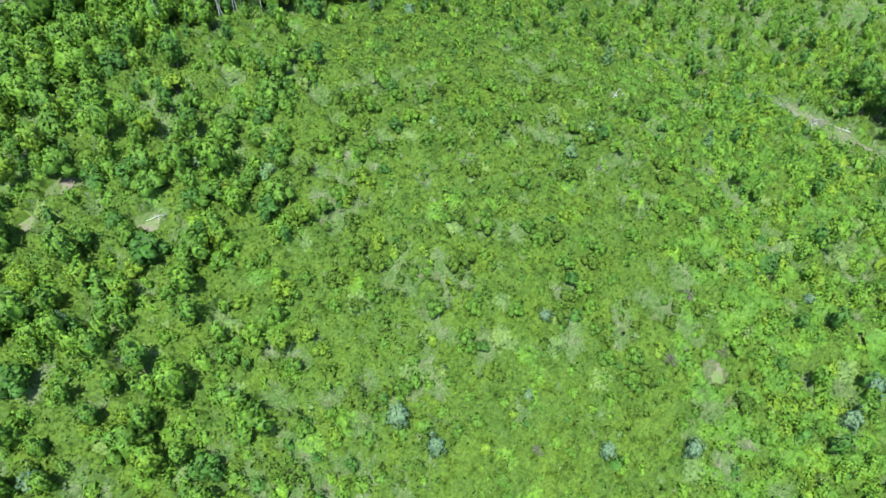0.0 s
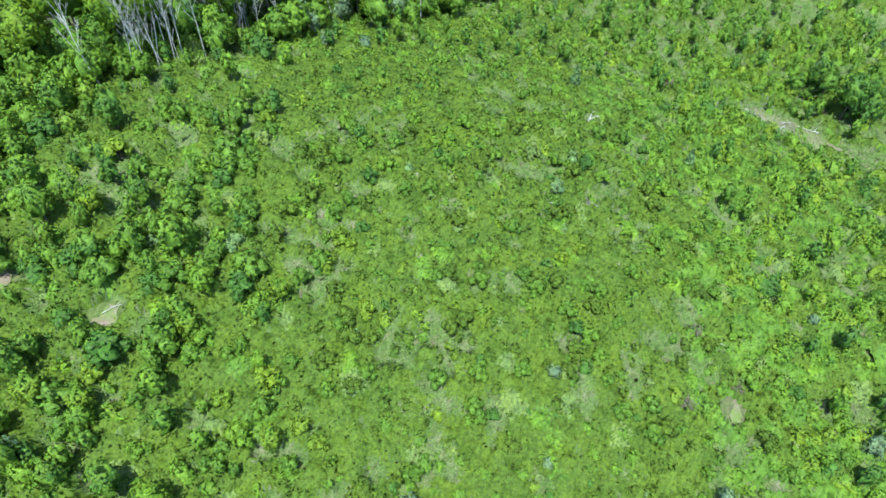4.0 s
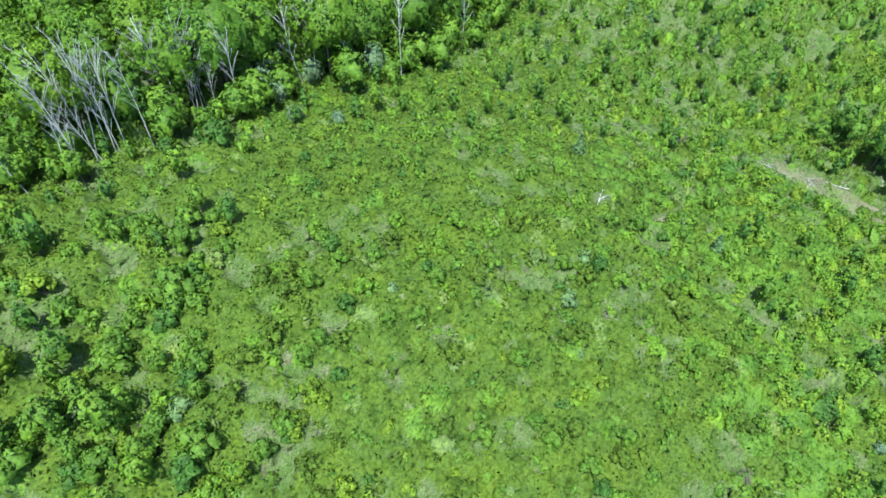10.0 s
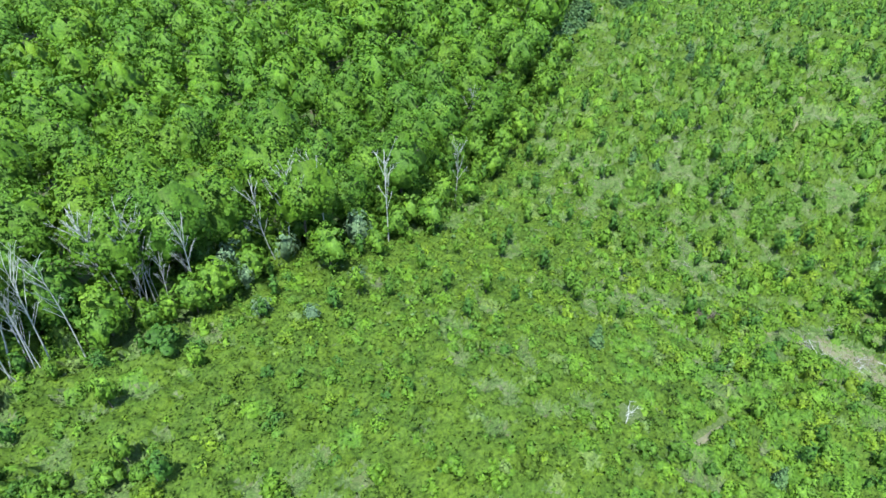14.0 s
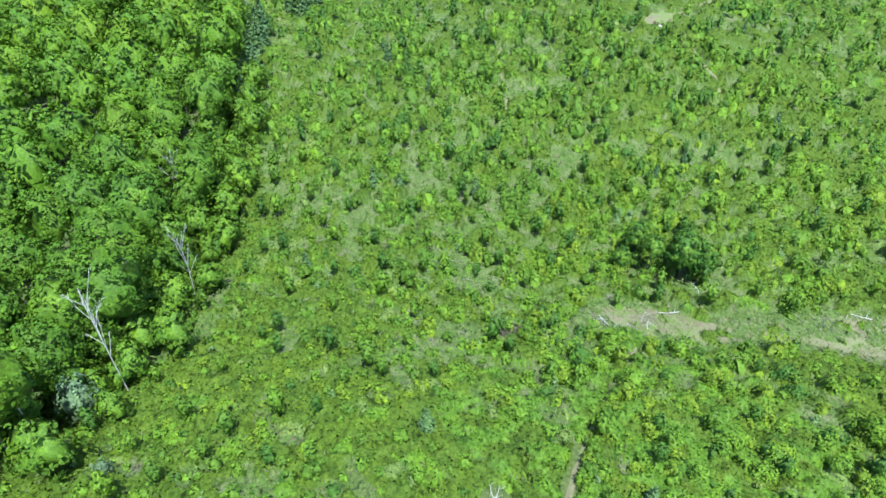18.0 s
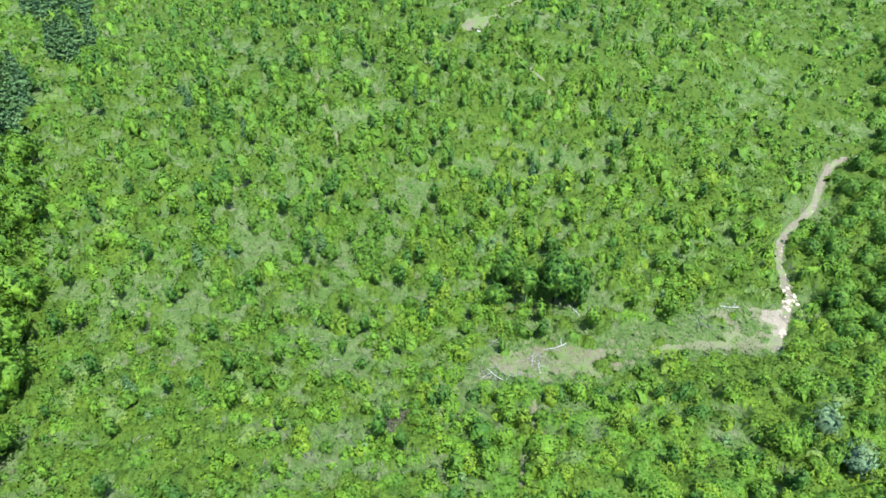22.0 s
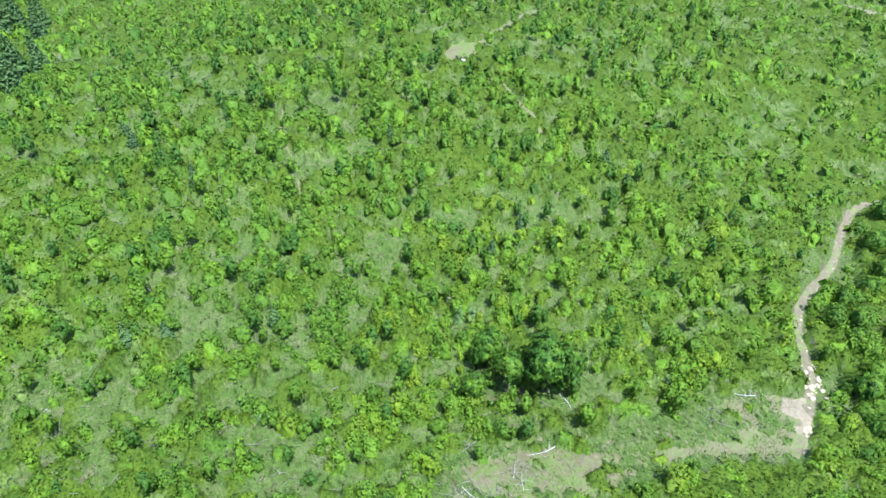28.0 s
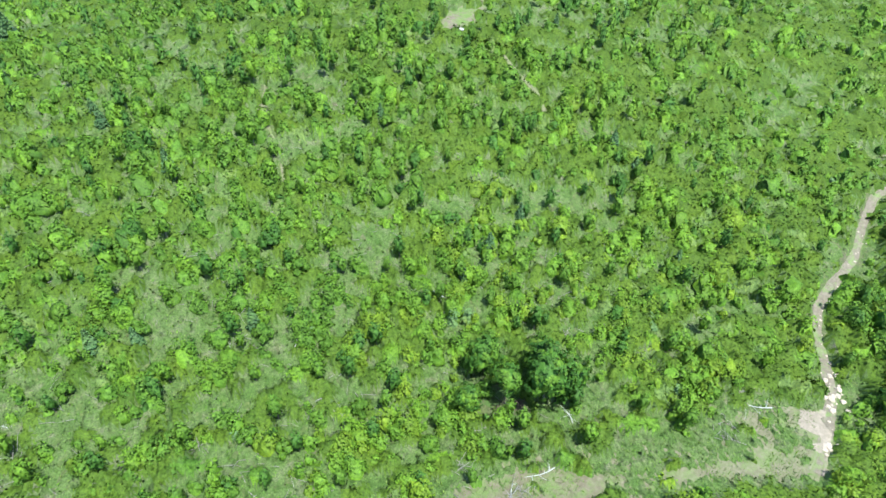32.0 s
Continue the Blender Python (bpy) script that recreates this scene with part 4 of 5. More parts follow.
# ---- low brush ----
def brush(name, rng, xs, ys, radius, height, kind, leaf, cover, label, flat=0.0):
    """All the bushes of one belt: leaf sprays on the domes of bushes, in one mesh."""
    area = 2.6 * radius * (radius + height) / 2 + 1.2 * radius * radius
    count = np.maximum(8, (cover * area / (0.31 * leaf * leaf)).astype(int))
    which = np.repeat(np.arange(len(xs)), count)
    n = len(which)
    lobe = unit(rng.normal(size=(len(xs), 5, 3)) + (0, 0, 0.55))
    lobe[..., 2] = np.abs(lobe[..., 2])
    lobe = lobe[which, rng.integers(0, 5, n)]
    d = unit(rng.normal(size=(n, 3)) + 0.6 * lobe + (0, 0, 0.3))
    thick = rng.uniform(0.72, 1.08, n)
    px = xs[which] + radius[which] * (0.58 * lobe[:, 0] + 0.50 * d[:, 0] * thick)
    py = ys[which] + radius[which] * (0.58 * lobe[:, 1] + 0.50 * d[:, 1] * thick)
    pz = land(px, py) + np.maximum(0.05, height[which] * (0.30 + 0.42 * lobe[:, 2] + 0.33 * d[:, 2] * thick))
    normal = unit(0.75 * d + 0.4 * lobe + (0, 0, 0.15 + flat))
    size = leaf * rng.uniform(0.65, 1.35, n)
    full = 0.70 if leaf < 0.4 else 0.82
    body = leafy_lumps(rng, np.stack([xs, ys, land(xs, ys) - 0.05], 1), radius * full, height * (full - 0.04))
    ob = new(name, leaf_mesh(name, rng, np.stack([px, py, pz], 1), normal, size, LEAF, kind[which], 0.62, body, kind, 0.36 if leaf < 0.4 else 0.26))
    return tagged(ob, label, "brush", kind="stuff")


def kinds(stray, x, y):
    """The species of each bush: drifts of a few metres, with strays."""
    a, b = field(x, y, 5.5, 1), field(x, y, 11.0, 2)
    k = np.where(a > 0.5, BRIGHT, MIDDLE)
    k = np.where((b > 0.55) & (a > 0.42), YELLOW, k)
    k = np.where((a < 0.40) & (b < 0.5), BRIGHT, k)
    k = np.where(stray < 0.065, DARK, k)
    k = np.where((stray > 0.065) & (stray < 0.08) & (y < 120), SILVER, k)
    k = np.where((stray > 0.08) & (stray < 0.12), DRY, k)
    k = np.where((stray > 0.12) & (stray < 0.34), BRIGHT, k)
    k = np.where((stray > 0.34) & (stray < 0.42), YELLOW, k)
    k = np.where((stray > 0.42) & (stray < 0.52), MIDDLE, k)
    k = np.where((stray > 0.52) & (stray < 0.62) & (x > 30), BRIGHT, k)
    k = np.where((stray > 0.62) & (stray < 0.72) & (x > 30), YELLOW, k)
    lush = (x > 36) & (x < 90) & (y < 84) & (stray > 0.12)
    k = np.where(lush & (k == MIDDLE), BRIGHT, np.where(lush & (k == BRIGHT) & (stray > 0.75), YELLOW, k))
    far = (y > 112) | (x > 132)
    k = np.where(far & (k == BRIGHT) & (stray > 0.12), MIDDLE, np.where(far & (k == YELLOW), BRIGHT, k))
    west = (x < -17) & (y < 100)
    k = np.where(west & (k == BRIGHT) & (stray < 0.55) & (stray > 0.12), MIDDLE, np.where(west & (k == YELLOW) & (stray < 0.8), BRIGHT, k))
    knoll = (np.abs(x - 8) < 26) & (y < 84)
    k = np.where(knoll & (((k == YELLOW) & (stray < 0.88)) | ((k == BRIGHT) & (stray > 0.12) & (stray < 0.6))), MIDDLE, k)
    return k


def grows(x, y, grow):
    """Where brush may grow: outside the wood and off bare ground."""
    ok = ~bare(x, y, grow) & (~inside(x, y, WOOD) | (off_line(x, y, WOOD[1:-2]) < 9))
    ok &= ~((grow > 0.3) & ((off_line(x, y, NEAR_SIDE) < 1.6) | inside(x, y, FAR_FRONT) | inside(x, y, OPEN)))
    ok &= np.hypot((x - 71.9) / 2.6, (y - 92.0) / 3.6) > 1
    return ok


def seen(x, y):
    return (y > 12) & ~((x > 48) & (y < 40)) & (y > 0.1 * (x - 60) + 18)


def west_of(x, y):
    return 1 / (1 + np.exp((x + 16) / 4)) * (y < 100)


def east_of(x):
    return 1 / (1 + np.exp((40 - x) / 6))


def cells(x, y, size, seed):
    """The nearest of many scattered seeds: how far off (in cells), and three fixed chances and the place of that seed."""
    x, y = np.asarray(x, float), np.asarray(y, float)
    i, j = np.floor(x / size).astype(int), np.floor(y / size).astype(int)
    best = np.full(x.shape, 9.0)
    keep = [np.zeros(x.shape) for _ in range(5)]
    g = lambda p, q, k: LATTICE[(p * 3 + 29 * seed + 71 * k) % 256, (q * 5 + 13 * seed + 43 * k + p) % 256]  # noqa: E731
    for di in (-1, 0, 1):
        for dj in (-1, 0, 1):
            p, q = i + di, j + dj
            cx, cy = p + 0.12 + 0.76 * g(p, q, 0), q + 0.12 + 0.76 * g(p, q, 1)
            d = np.hypot(x / size - cx, y / size - cy) * (0.85 + 0.3 * g(p, q, 5))
            near = d < best
            best = np.where(near, d, best)
            for k, value in enumerate((g(p, q, 2), g(p, q, 3), g(p, q, 4), cx * size, cy * size)):
                keep[k] = np.where(near, value, keep[k])
    return best, keep


def canopy(x, y, step):
    """The height of the closed low brush over the ground, and the leaf material there (7 where only herbs grow)."""
    d1, (own, chance, stray, cx, cy) = cells(x, y, max(1.9, 2.4 * step), 1)
    d2, (lobe, _, _, _, _) = cells(x, y, max(0.95, 1.7 * step), 2)
    dome = np.sqrt(np.maximum(0, 1 - (d1 / 0.80) ** 2))
    small = np.sqrt(np.maximum(0, 1 - (d2 / 0.75) ** 2))
    w, e = west_of(cx, cy), east_of(cx)
    south = inside(cx, cy, SOUTH_WOOD)
    wood = inside(cx, cy, WOOD)
    tall = 0.50 + 0.35 * w + 0.45 * e + 0.55 * south + 1.4 * wood - 0.75 * (off_line(cx, cy, NEAR_SIDE) < 2.5)
    gap = field(cx, cy, 7.0, 6) * 0.6 + field(cx, cy, 3.0, 8) * 0.4
    open_ = chance < np.clip((0.50 - gap) * 3.2, 0.03, 0.75) + 0.22 * e * ((cx < 104) & (cy > 84)) + 0.24 * ((cx > 32) & (cx < 66) & (cy > 92) & (cy < 140)) + 0.06 * e + 0.06 * w - 0.5 * south - 0.13 * (1 - e) * (1 - w)
    open_ |= inside(cx, cy, OPEN) & (chance < 0.88)
    rise = np.where(open_, 0.10, tall * (0.25 + 1.15 * own ** 1.3) * dome)
    rise = rise + (0.36 + 0.25 * w + 0.26 * e) * np.where(open_, 0.30, 1.0) * (0.35 + lobe) * small - 0.06
    kind = kinds(stray.ravel(), cx.ravel(), cy.ravel()).reshape(cx.shape)
    kind = np.where((kind == DARK) | (kind == SILVER), MIDDLE, np.where((chance > 0.85) & (lobe > 0.5), BRIGHT, kind))
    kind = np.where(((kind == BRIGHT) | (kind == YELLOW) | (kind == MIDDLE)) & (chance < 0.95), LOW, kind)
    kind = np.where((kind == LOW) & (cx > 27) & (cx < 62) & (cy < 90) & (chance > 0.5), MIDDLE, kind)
    return rise, np.where(open_ | (rise < 0.16), 7, kind)


def carpet(name, near, far, step, leaf, cover, seed, label, behind=False):
    """The low closed brush: one uneven sheet of knee- to waist-high bushes with leaf sprays on it, herbs in the gaps."""
    rng = np.random.default_rng(seed)
    xs, ys = np.arange(-82, 264, step), np.arange(-40, 288, step)
    gx, gy = np.meshgrid(xs, ys)
    gx = gx + rng.uniform(-0.3, 0.3, gx.shape) * step
    gy = gy + rng.uniform(-0.3, 0.3, gy.shape) * step
    rise, kind = canopy(gx, gy, step)
    rise = rise + 0.15 * rng.normal(size=gx.shape) * min(1.0, 0.4 + step)
    lush = grows(gx, gy, 0.15)
    rise = np.where(lush, rise, -0.4)
    z = land(gx, gy) + rise
    w = len(xs)
    i = np.arange(len(ys) - 1)[:, None] * w + np.arange(w - 1)[None]
    d = away(gx[:-1, :-1], gy[:-1, :-1])
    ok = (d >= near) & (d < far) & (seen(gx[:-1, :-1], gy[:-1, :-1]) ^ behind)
    ok &= np.maximum(np.maximum(rise[:-1, :-1], rise[1:, :-1]), np.maximum(rise[:-1, 1:], rise[1:, 1:])) > -0.05
    i = i[ok]
    gz = np.gradient(z, step)
    lean = unit(np.stack([-0.8 * gz[1], -0.8 * gz[0], np.ones_like(z)], -1) + 0.34 * rng.normal(size=(*z.shape, 3))).reshape(-1, 3)
    f = np.concatenate([np.stack([i, i + 1, i + 1 + w], 1), np.stack([i, i + 1 + w, i + w], 1)])
    which = np.r_[kind.ravel()[i + 1], kind.ravel()[i + w]]
    used, f = np.unique(f, return_inverse=True)
    v = np.stack([gx, gy, z], -1).reshape(-1, 3)[used]
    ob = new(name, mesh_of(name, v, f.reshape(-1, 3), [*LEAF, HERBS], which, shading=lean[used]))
    tagged(ob, label, "undergrowth", kind="stuff")
    n = int(cover * len(i) * step * step / (0.31 * leaf * leaf))
    pick = rng.choice(i, n)
    tip = rise.ravel()[pick] + rng.uniform(-0.05, 0.2 + 0.4 * leaf, n)
    k = kind.ravel()[pick]
    keep = (k < 7) | (rng.random(n) < 0.35)
    k = np.where(k > 6, np.where(rng.random(n) < 0.5, DRY, MIDDLE), k)
    pick, tip, k = pick[keep], tip[keep], k[keep]
    hop = rng.normal(0, 0.25 * step, (2, len(pick)))
    px, py = gx.ravel()[pick] + hop[0], gy.ravel()[pick] + hop[1]
    place = np.stack([px, py, land(px, py) + tip], 1)
    tagged(new(name + "_sprays", leaf_mesh(name + "_sprays", rng, place, lean[pick], leaf * rng.uniform(0.6, 1.3, len(px)), LEAF, k, ruffle=0.7)), label, "undergrowth", kind="stuff")


def bushes(name, seed, near, far, step, leaf, cover, label, things=0):
    """Bushes over the herbs: small on the knoll, big to the west and on the far slope. The first ones stand as things of their own."""
    rng = np.random.default_rng(seed)
    x, y = scattered(rng, step, -80, 262, 8, 285, 0.5)
    d = away(x, y)
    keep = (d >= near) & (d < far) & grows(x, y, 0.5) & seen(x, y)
    w, e = west_of(x, y), east_of(x)
    keep &= rng.random(len(x)) < 0.60 - 0.34 * w - 0.20 * e - 0.10 * ((x > 40) & (x < 90) & (y < 82)) - 0.16 * ((x > 32) & (x < 62) & (y > 96) & (y < 140))
    keep &= field(x, y, 4.5, 9) * 0.6 + field(x, y, 10.0, 19) * 0.4 > 0.22 + 0.06 * w + 0.14 * e
    x, y, w, e = x[keep], y[keep], w[keep], e[keep]
    clear = np.ones(len(x), bool)
    for nx, ny in NAMED:
        clear &= np.hypot(x - nx, y - ny) > 1.6
    x, y, w, e = x[clear], y[clear], w[clear], e[clear]
    grow = np.clip(np.exp(rng.normal(0, 0.36, len(x))), 0.45, 1.6)
    r = (0.58 + 0.40 * w + 0.62 * e) * grow * rng.uniform(0.85, 1.15, len(x))
    h = (1.15 + 0.7 * w + 1.15 * e) * grow
    for _ in range(2):
        big = (r > 0.9) & (rng.random(len(x)) < 0.6)
        a = rng.uniform(0, 2 * math.pi, big.sum())
        x, y = np.r_[x, x[big] + 0.75 * r[big] * np.cos(a)], np.r_[y, y[big] + 0.75 * r[big] * np.sin(a)]
        h = np.r_[h, h[big] * rng.uniform(0.5, 0.85, big.sum())]
        r[big] *= 0.86
        r = np.r_[r, r[big] * rng.uniform(0.5, 0.75, big.sum())]
    k = kinds(rng.random(len(x)), x, y)
    k = np.where((k == MIDDLE) & (x > 34) & (x < 112) & (y < 108) & (rng.random(len(x)) < 0.6), BRIGHT, k)
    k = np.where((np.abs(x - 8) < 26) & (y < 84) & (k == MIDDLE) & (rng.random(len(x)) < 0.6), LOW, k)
    k = np.where((r > 1.0) & ((k == SILVER) | (k == DRY)), BRIGHT, k)
    single = np.zeros(len(x), bool)
    if things:
        spot = (x > -34) & (x < 34) & (y > 30) & (y < 72)
        single[np.argsort(np.where(spot, -r, 9))[:things]] = True
        for i in np.flatnonzero(single):
            shrub_at(x[i], y[i], int(k[i]), float(np.clip(0.5 * (r[i] / 1.15 + h[i] / 1.7), 0.45, 2.0)) * 1.1, "shrubs in the brush")
    m = ~single
    brush(name, rng, x[m], y[m], r[m], h[m], k[m], leaf, cover, label)


carpet("low_herbs", 0, 62, 0.44, 0.27, 0.34, 51, "dense low green brush and herbs")
carpet("low_herbs_mid", 61, 106, 0.62, 0.42, 0.34, 52, "low green brush on the slope")
carpet("low_herbs_far", 104, 240, 1.05, 0.55, 0.15, 53, "far low green scrub")
carpet("low_herbs_behind", 0, 75, 1.1, 0.5, 0.22, 57, "green brush and herbs behind the flight", True)
bushes("brush", 54, 0, 62, 1.42, 0.31, 0.40, "thick green bushes over low herbs", 150)
bushes("brush_mid", 55, 62, 105, 1.75, 0.44, 0.44, "thick green bushes and saplings on the slope")
bushes("brush_far", 56, 105, 240, 2.4, 0.60, 0.30, "far green bushes and saplings covering the hillside")


# ---- fallen wood, stones ----
def log_meshes(seed, length, thick):
    rng = np.random.default_rng(seed)
    spine = [np.array([length * (q - 0.5), 0.06 * length * math.sin(4 * q + seed), thick * 0.9 + 0.25 + 0.1 * math.sin(3 * q)]) for q in np.linspace(0, 1, 6)]
    trunk = tubes_mesh("trunk", [(spine, [thick * (1 - 0.6 * q) for q in np.linspace(0, 1, 6)], 7)], DEADWOOD)
    limbs = []
    for k in range(7):
        b = spine[rng.integers(1, 6)]
        e = b + rng.normal(0, 1, 3) * (0.22 * length, 0.25 * length, 0.12 * length) + (0, 0, 0.15)
        e[2] = max(e[2], 0.3)
        limbs.append(([b, (b + e) / 2 + rng.normal(0, 0.05, 3), e], [thick * 0.45, thick * 0.3, thick * 0.12], 4))
    return trunk, tubes_mesh("branchwork", limbs, DEADWOOD)


logs = [log_meshes(600 + k, 3.0 + 0.5 * k, 0.055 + 0.008 * k) for k in range(4)]
LOGS = [(24.9, 75.5, 0.4), (24.3, 75.2, 0.9), (29.2, 40.7, 1.2), (14.8, 57.7, 0.8), (75.0, 85.2, 1.0), (62.5, 85.7, 0.2), (61.6, 84.2, 0.5), (81.1, 107.5, 1.4), (64.4, 121.4, 1.8), (48.4, 116.2, 1.2), (129, 105.8, 0.3), (57.3, 87.7, 1.5), (38.7, 131.9, 1.8), (26.1, 113.6, 1.1), (89.8, 68.9, 2.2), (88.6, 67.6, 2.0), (64.5, 116.2, 0.6), (96.4, 124.5, 0.1), (-30.5, 44.8, 0.4), (66.5, 84.4, 2.5)]
for k, (x, y, turn) in enumerate(LOGS):
    plant("fallen_log", list(zip(("trunk", "branchwork"), logs[k % 4])), x, y, "bleached grey fallen log with bare branches", "log", "fallen logs", rng.uniform(0.5, 0.85), turn)


def dead_bush(seed, radius, height):
    """A withered bush: a fan of bare stems and a dome of brittle twigs."""
    rng = np.random.default_rng(seed)
    stems, twigs = [], []
    for k in range(22):
        a, q = rng.uniform(0, 2 * math.pi), math.sqrt(rng.random())
        tip = np.array([radius * q * math.cos(a), radius * q * math.sin(a), height * (1 - 0.55 * q * q) * rng.uniform(0.8, 1.1)])
        stems.append(([(0.1 * math.cos(a), 0.1 * math.sin(a), -0.1), tip * (0.45, 0.45, 0.6), tip], [0.03, 0.022, 0.01], 4))
        for _ in range(14):
            b = tip * rng.uniform(0.6, 1.0)
            e = b + unit((rng.normal(size=3) + (0, 0, 0.4))[None])[0] * rng.uniform(0.25, 0.6)
            twigs.append(([b, (b + e) / 2 + rng.normal(0, 0.04, 3), e], [0.02, 0.016, 0.008], 3))
    return tubes_mesh("stem", stems, BARK), tubes_mesh("twig", twigs, TWIG)


withered = [dead_bush(610 + k, 1.5, 1.5) for k in range(2)]
for k, (x, y, size) in enumerate([(44.2, 92.4, 1.15), (43.2, 93.6, 0.9), (27.6, 42.0, 0.7), (24.6, 34.6, 0.7), (30.8, 36.0, 0.6), (9.5, 24.5, 0.6), (27.6, 31.6, 0.6)]):
    plant("dead_bush", list(zip(("stem", "twig"), withered[k % 2])), x, y, "withered brown bush with bare brittle twigs", "dead bush", "withered bushes", size, 2.3 * k)


def sticks(name, seed, spots, each, reach, label):
    """Bleached sticks strewn about a few spots."""
    rng = np.random.default_rng(seed)
    limbs = []
    for x, y, r in spots:
        for _ in range(each):
            px, py = x + rng.normal(0, r * 0.5), y + rng.normal(0, r * 0.5)
            a, l = rng.uniform(0, math.pi), reach * rng.uniform(0.4, 1.3)
            z = float(land(px, py)) + rng.uniform(0.1, 0.6)
            dx, dy, dz = math.cos(a) * l / 2, math.sin(a) * l / 2, rng.normal(0, 0.16) * l
            limbs.append(([(px - dx, py - dy, z - dz), (px, py, z + 0.06), (px + dx, py + dy, z + dz)], [0.032, 0.026, 0.012], 3))
    return tagged(new(name, tubes_mesh(name, limbs, LOGWOOD)), label, "dead wood", kind="stuff")


PILES = [(57.6, 88.0, 2.2), (59.0, 86.0, 1.8), (62.6, 91.9, 1.6), (90.5, 70.3, 2.0), (83.0, 69.6, 1.8), (62.8, 84.8, 1.6), (46.2, 93.9, 1.5), (14.1, 57.9, 1.4), (18.6, 57.6, 1.4), (44, 118, 2.0), (49, 115, 2.0), (36, 128, 2.2), (27, 113, 2.0), (60, 121, 2.0), (66, 116, 1.6)]
sticks("brush_piles", 71, PILES, 20, 1.6, "heaps of bleached sticks and dead branches")
loose = np.random.default_rng(72)
strewn = [(float(a), float(b), 5.0) for a, b in zip(loose.uniform(22, 110, 110), loose.uniform(86, 150, 110)) if not inside(a, b, WOOD)]
sticks("strewn_sticks", 73, strewn, 7, 1.5, "bleached sticks strewn through the brush")


def stone(seed, size):
    rng = np.random.default_rng(seed)
    bm = bmesh.new()
    bmesh.ops.create_icosphere(bm, subdivisions=2, radius=size)
    for v in bm.verts:
        w = noise.noise(v.co * 1.6 / size + Vector((seed, 0, 0)))
        v.co *= 1 + 0.35 * w
        v.co.z *= 0.55
    me = bpy.data.meshes.new("stone")
    bm.to_mesh(me)
    bm.free()
    return me


pale_stones = [stone(k, 0.5) for k in range(4)]
for me in pale_stones:
    me.materials.append(STONE)
slabs = [stone(10 + k, 0.6) for k in range(3)]
for me in slabs:
    me.materials.append(SLATE)
rng = np.random.default_rng(81)
ALONG = [(float(a), float(b)) for (a0, b0), (a1, b1) in zip(TRACK[3:], TRACK[4:11]) for a, b in ((a0, b0), (0.6 * a0 + 0.4 * a1, 0.6 * b0 + 0.4 * b1), (0.2 * a0 + 0.8 * a1, 0.2 * b0 + 0.8 * b1))]
for k, (a, b) in enumerate(ALONG * 2):
    x, y = a + rng.normal(0, 0.8), b - 0.35 + rng.normal(0, 0.4)
    ob = new("stone", pale_stones[k % 4])
    s = rng.uniform(0.16, 0.42)
    ob.matrix_world = pose(x, y, float(land(x, y)) + 0.1 * s, 0, 0, rng.uniform(0, 360)) @ Matrix.Diagonal((s, s, s, 1))
    tagged(ob, "small pale stone in the ruts of the dirt track", "stone", "stones along the track")
for k in range(34):
    x, y = (rng.normal(96.4, 1.5), rng.normal(59.7, 0.7)) if k < 24 else (rng.normal(88.0, 1.4), rng.normal(60.0, 0.5))
    ob = new("stone", pale_stones[k % 4])
    s = rng.uniform(0.25, 0.85)
    ob.matrix_world = pose(x, y, float(land(x, y)) + 0.12 * s, 0, 0, rng.uniform(0, 360)) @ Matrix.Diagonal((s, s, s, 1))
    tagged(ob, "pale weathered stone lying on the dirt track", "stone", "stones on the track")
for k in range(14):
    x, y = rng.normal(127.6, 1.6), rng.normal(133.8, 0.7)
    ob = new("stone", slabs[k % 3])
    s = rng.uniform(0.35, 0.8)
    ob.matrix_world = pose(x, y, float(land(x, y)) + 0.2 * s, 0, 0, rng.uniform(0, 360)) @ Matrix.Diagonal((s, s, s, 1))
    tagged(ob, "grey-blue boulder below the far dirt track", "stone", "boulders below the far track")


# ---- grass ----
def grass(name, seed, count, spots, tall, label):
    rng = np.random.default_rng(seed)
    x, y = spots(rng, count)
    a = rng.uniform(0, 2 * math.pi, len(x))
    h = tall * rng.uniform(0.5, 1.4, len(x))
    lean = rng.normal(0, 0.35, (2, len(x))) * h
    z = land(x, y)
    w = 0.03 + 0.03 * rng.random(len(x))
    cx, cy = np.cos(a) * w, np.sin(a) * w
    v = np.stack([np.stack([x - cx, y - cy, z], 1), np.stack([x + cx, y + cy, z], 1), np.stack([x + lean[0], y + lean[1], z + h], 1)], 1).reshape(-1, 3)
    f = np.arange(len(v)).reshape(-1, 3)
    k = rng.choice([DRY, BRIGHT, SILVER, YELLOW], len(x), p=[0.34, 0.40, 0.12, 0.14])
    tagged(new(name, mesh_of(name, v, f, LEAF, k)), label, "grass", kind="stuff")


def in_clearing(rng, count):
    x, y = rng.uniform(55, 94, count), rng.uniform(55, 96, count)
    near = inside(x, y, OPEN) | (off_line(x, y, OPEN + OPEN[:1]) < 2.0)
    keep = near & (field(x, y, 2.5, 12) + 0.3 * rng.random(count) > 0.55) & (off_line(x, y, TRACK) > 1.3)
    return x[keep], y[keep]


def in_openings(rng, count):
    x, y = rng.uniform(-55, 120, count), rng.uniform(18, 150, count)
    gap = field(x, y, 3.6, 6) * 0.6 + field(x, y, 1.6, 8) * 0.4
    keep = (gap < 0.40) & ~inside(x, y, WOOD) & (off_line(x, y, TRACK) > 1.6) & (off_line(x, y, TRAIL) > 0.4) & (away(x, y) < 90)
    return x[keep], y[keep]


grass("clearing_grass", 91, 45000, in_clearing, 0.30, "dry tufted grass in the clearing")
grass("meadow_grass", 92, 90000, in_openings, 0.5, "pale grass in gaps between bushes")


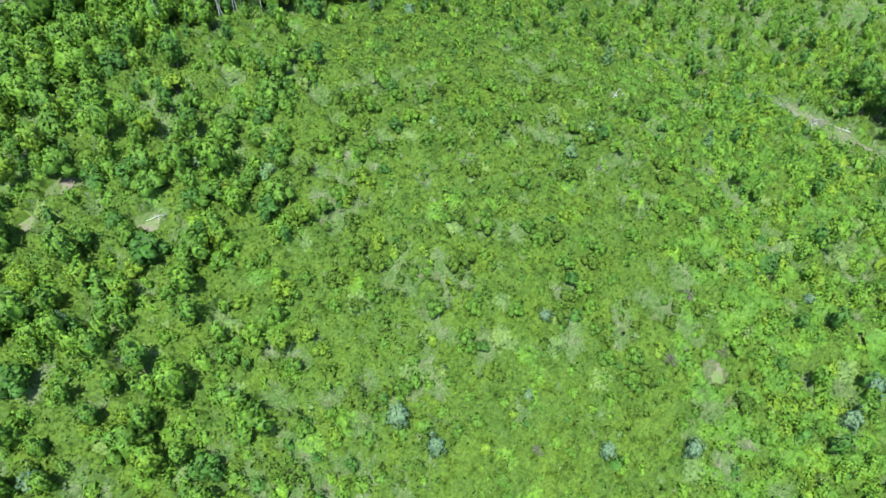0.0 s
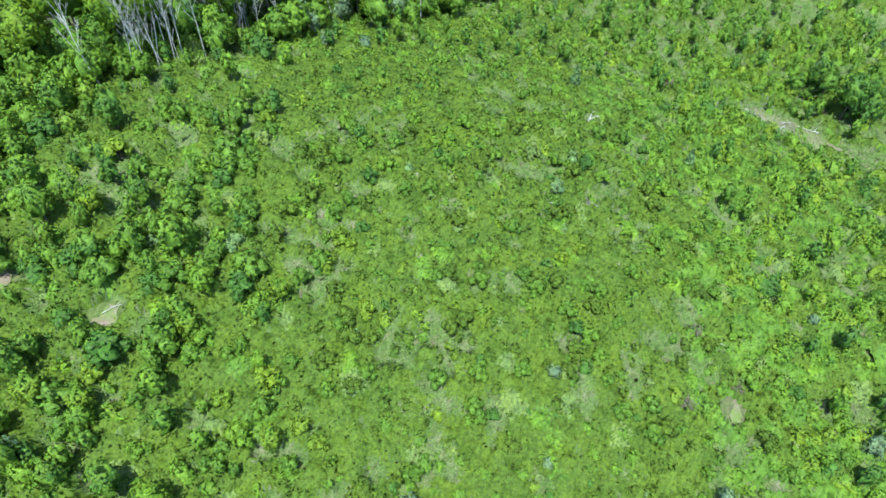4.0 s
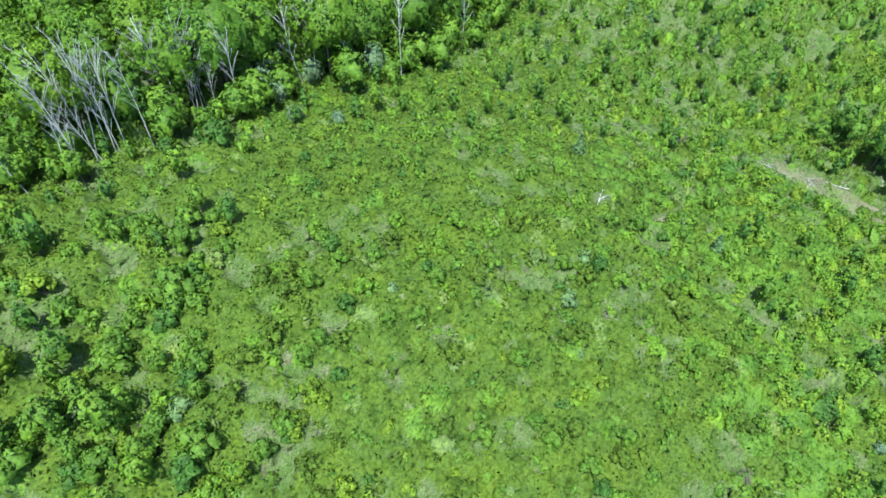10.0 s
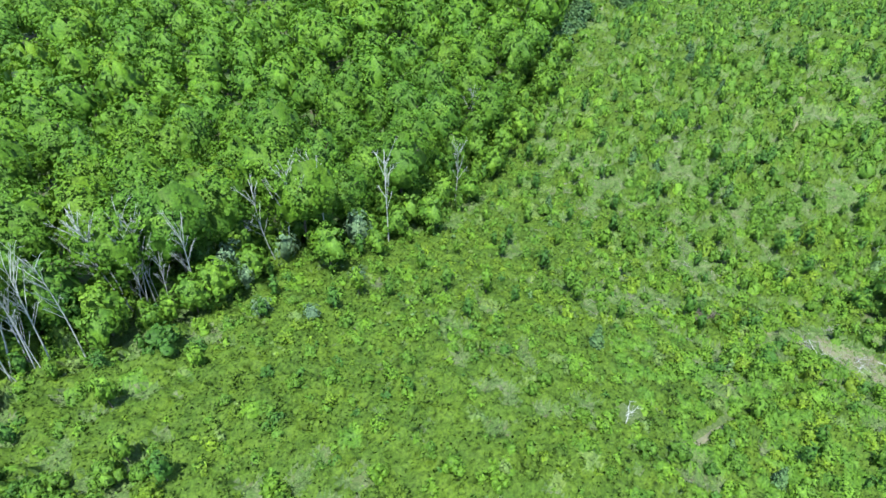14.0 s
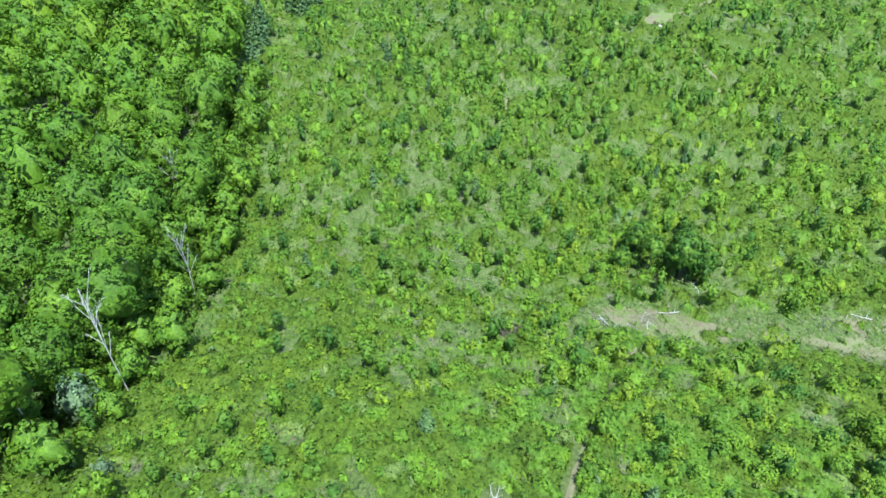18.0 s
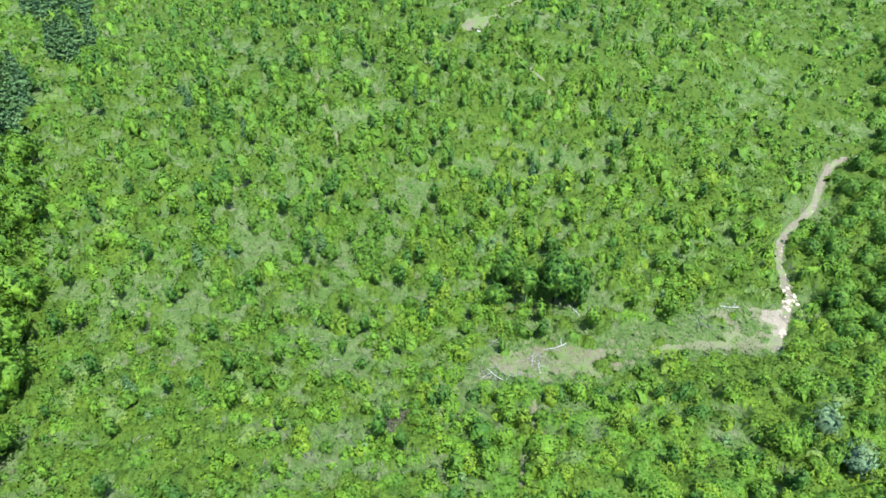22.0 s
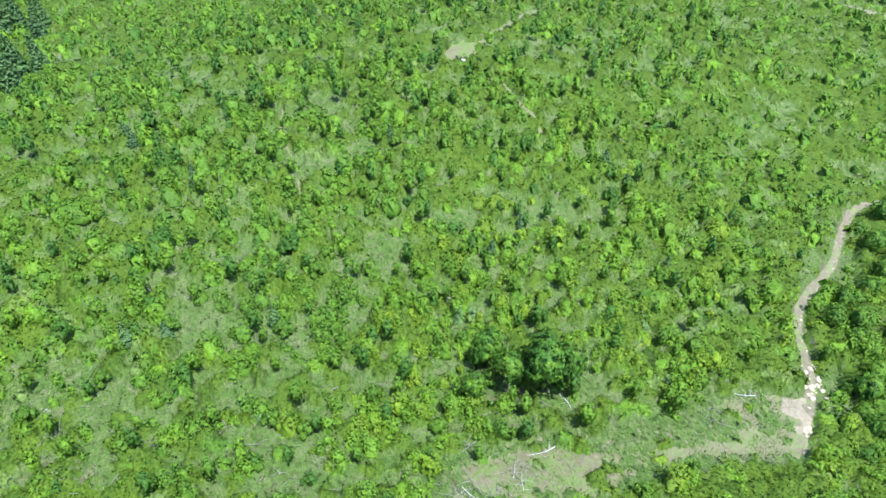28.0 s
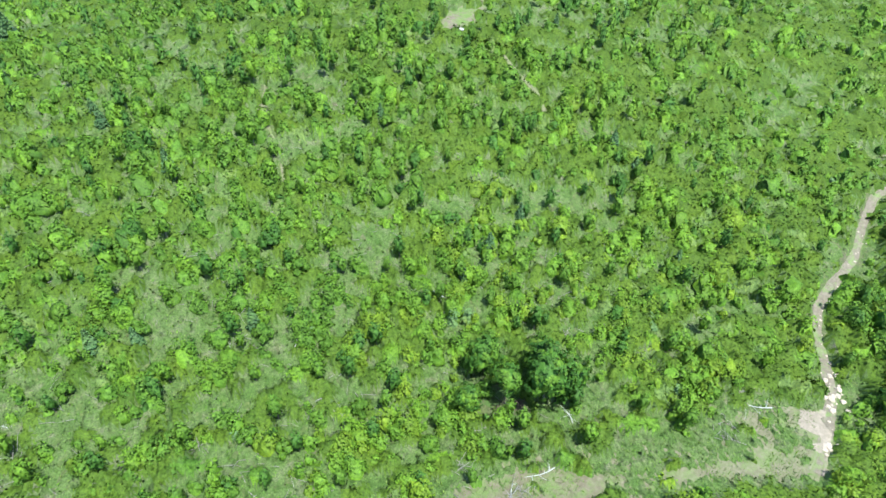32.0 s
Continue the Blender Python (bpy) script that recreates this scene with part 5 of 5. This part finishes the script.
# ---- the house beyond the wood ----
def house():
    m, n, l, b = material("white_metal_roof")
    l.new(ramp(n, l, noise_at(n, l, 1.2, 5.0), [(0.3, (0.62, 0.63, 0.64)), (0.7, (0.78, 0.78, 0.78))]), b.inputs["Base Color"])
    b.inputs["Roughness"].default_value = 0.45
    wall, n, l, b = material("grey_siding")
    l.new(ramp(n, l, noise_at(n, l, 2.0, 5.0), [(0.3, (0.16, 0.17, 0.18)), (0.7, (0.24, 0.25, 0.26))]), b.inputs["Base Color"])
    ob = new("house")
    ob.matrix_world = pose(HOUSE[0], HOUSE[1], float(land(*HOUSE)), 0, 0, 8) @ Matrix.Diagonal((0.8, 0.8, 0.9, 1))

    def box(name, lo, hi, mat, parent):
        bm = bmesh.new()
        bmesh.ops.create_cube(bm, size=1)
        for v in bm.verts:
            v.co = Vector([lo[i] if v.co[i] < 0 else hi[i] for i in range(3)])
        bmesh.ops.bevel(bm, geom=bm.edges[:], offset=0.03, segments=1, affect="EDGES")
        me = bpy.data.meshes.new(name)
        bm.to_mesh(me)
        bm.free()
        me.materials.append(mat)
        return part(name, me, parent)

    def slab(name, corners, thick, mat):
        v = [Vector(c) for c in corners]
        nn = (v[1] - v[0]).cross(v[3] - v[0]).normalized() * thick
        vs = [*v, *[p + nn for p in v]]
        me = bpy.data.meshes.new(name)
        me.from_pydata([tuple(p) for p in vs], [], [(3, 2, 1, 0), (4, 5, 6, 7), (0, 1, 5, 4), (1, 2, 6, 5), (2, 3, 7, 6), (3, 0, 4, 7)])
        me.materials.append(mat)
        return part(name, me, ob)

    for lo, hi in (((-4.5, -5, -0.2), (4.5, -4.8, 3)), ((-4.5, 4.8, -0.2), (4.5, 5, 3)), ((-4.5, -4.8, -0.2), (-4.3, 4.8, 3)), ((4.3, -4.8, -0.2), (4.5, 4.8, 3))):
        box("wall", lo, hi, wall, ob)
    for x in (-4.4, 4.4):
        me = bpy.data.meshes.new("gable")
        me.from_pydata([(x - 0.1, -5, 3), (x - 0.1, 5, 3), (x - 0.1, 0, 5.6), (x + 0.1, -5, 3), (x + 0.1, 5, 3), (x + 0.1, 0, 5.6)], [], [(0, 2, 1), (3, 4, 5), (0, 1, 4, 3), (1, 2, 5, 4), (2, 0, 3, 5)])
        me.materials.append(wall)
        part("gable", me, ob)
    slab("roof", [(-4.9, -5.5, 2.85), (4.9, -5.5, 2.85), (4.9, 0.05, 5.72), (-4.9, 0.05, 5.72)], 0.12, m)
    slab("roof", [(-4.9, 0.05, 5.72), (4.9, 0.05, 5.72), (4.9, 5.5, 2.85), (-4.9, 5.5, 2.85)], 0.12, m)
    tagged(ob, "house with a white metal roof beyond the woods", "house")


house()
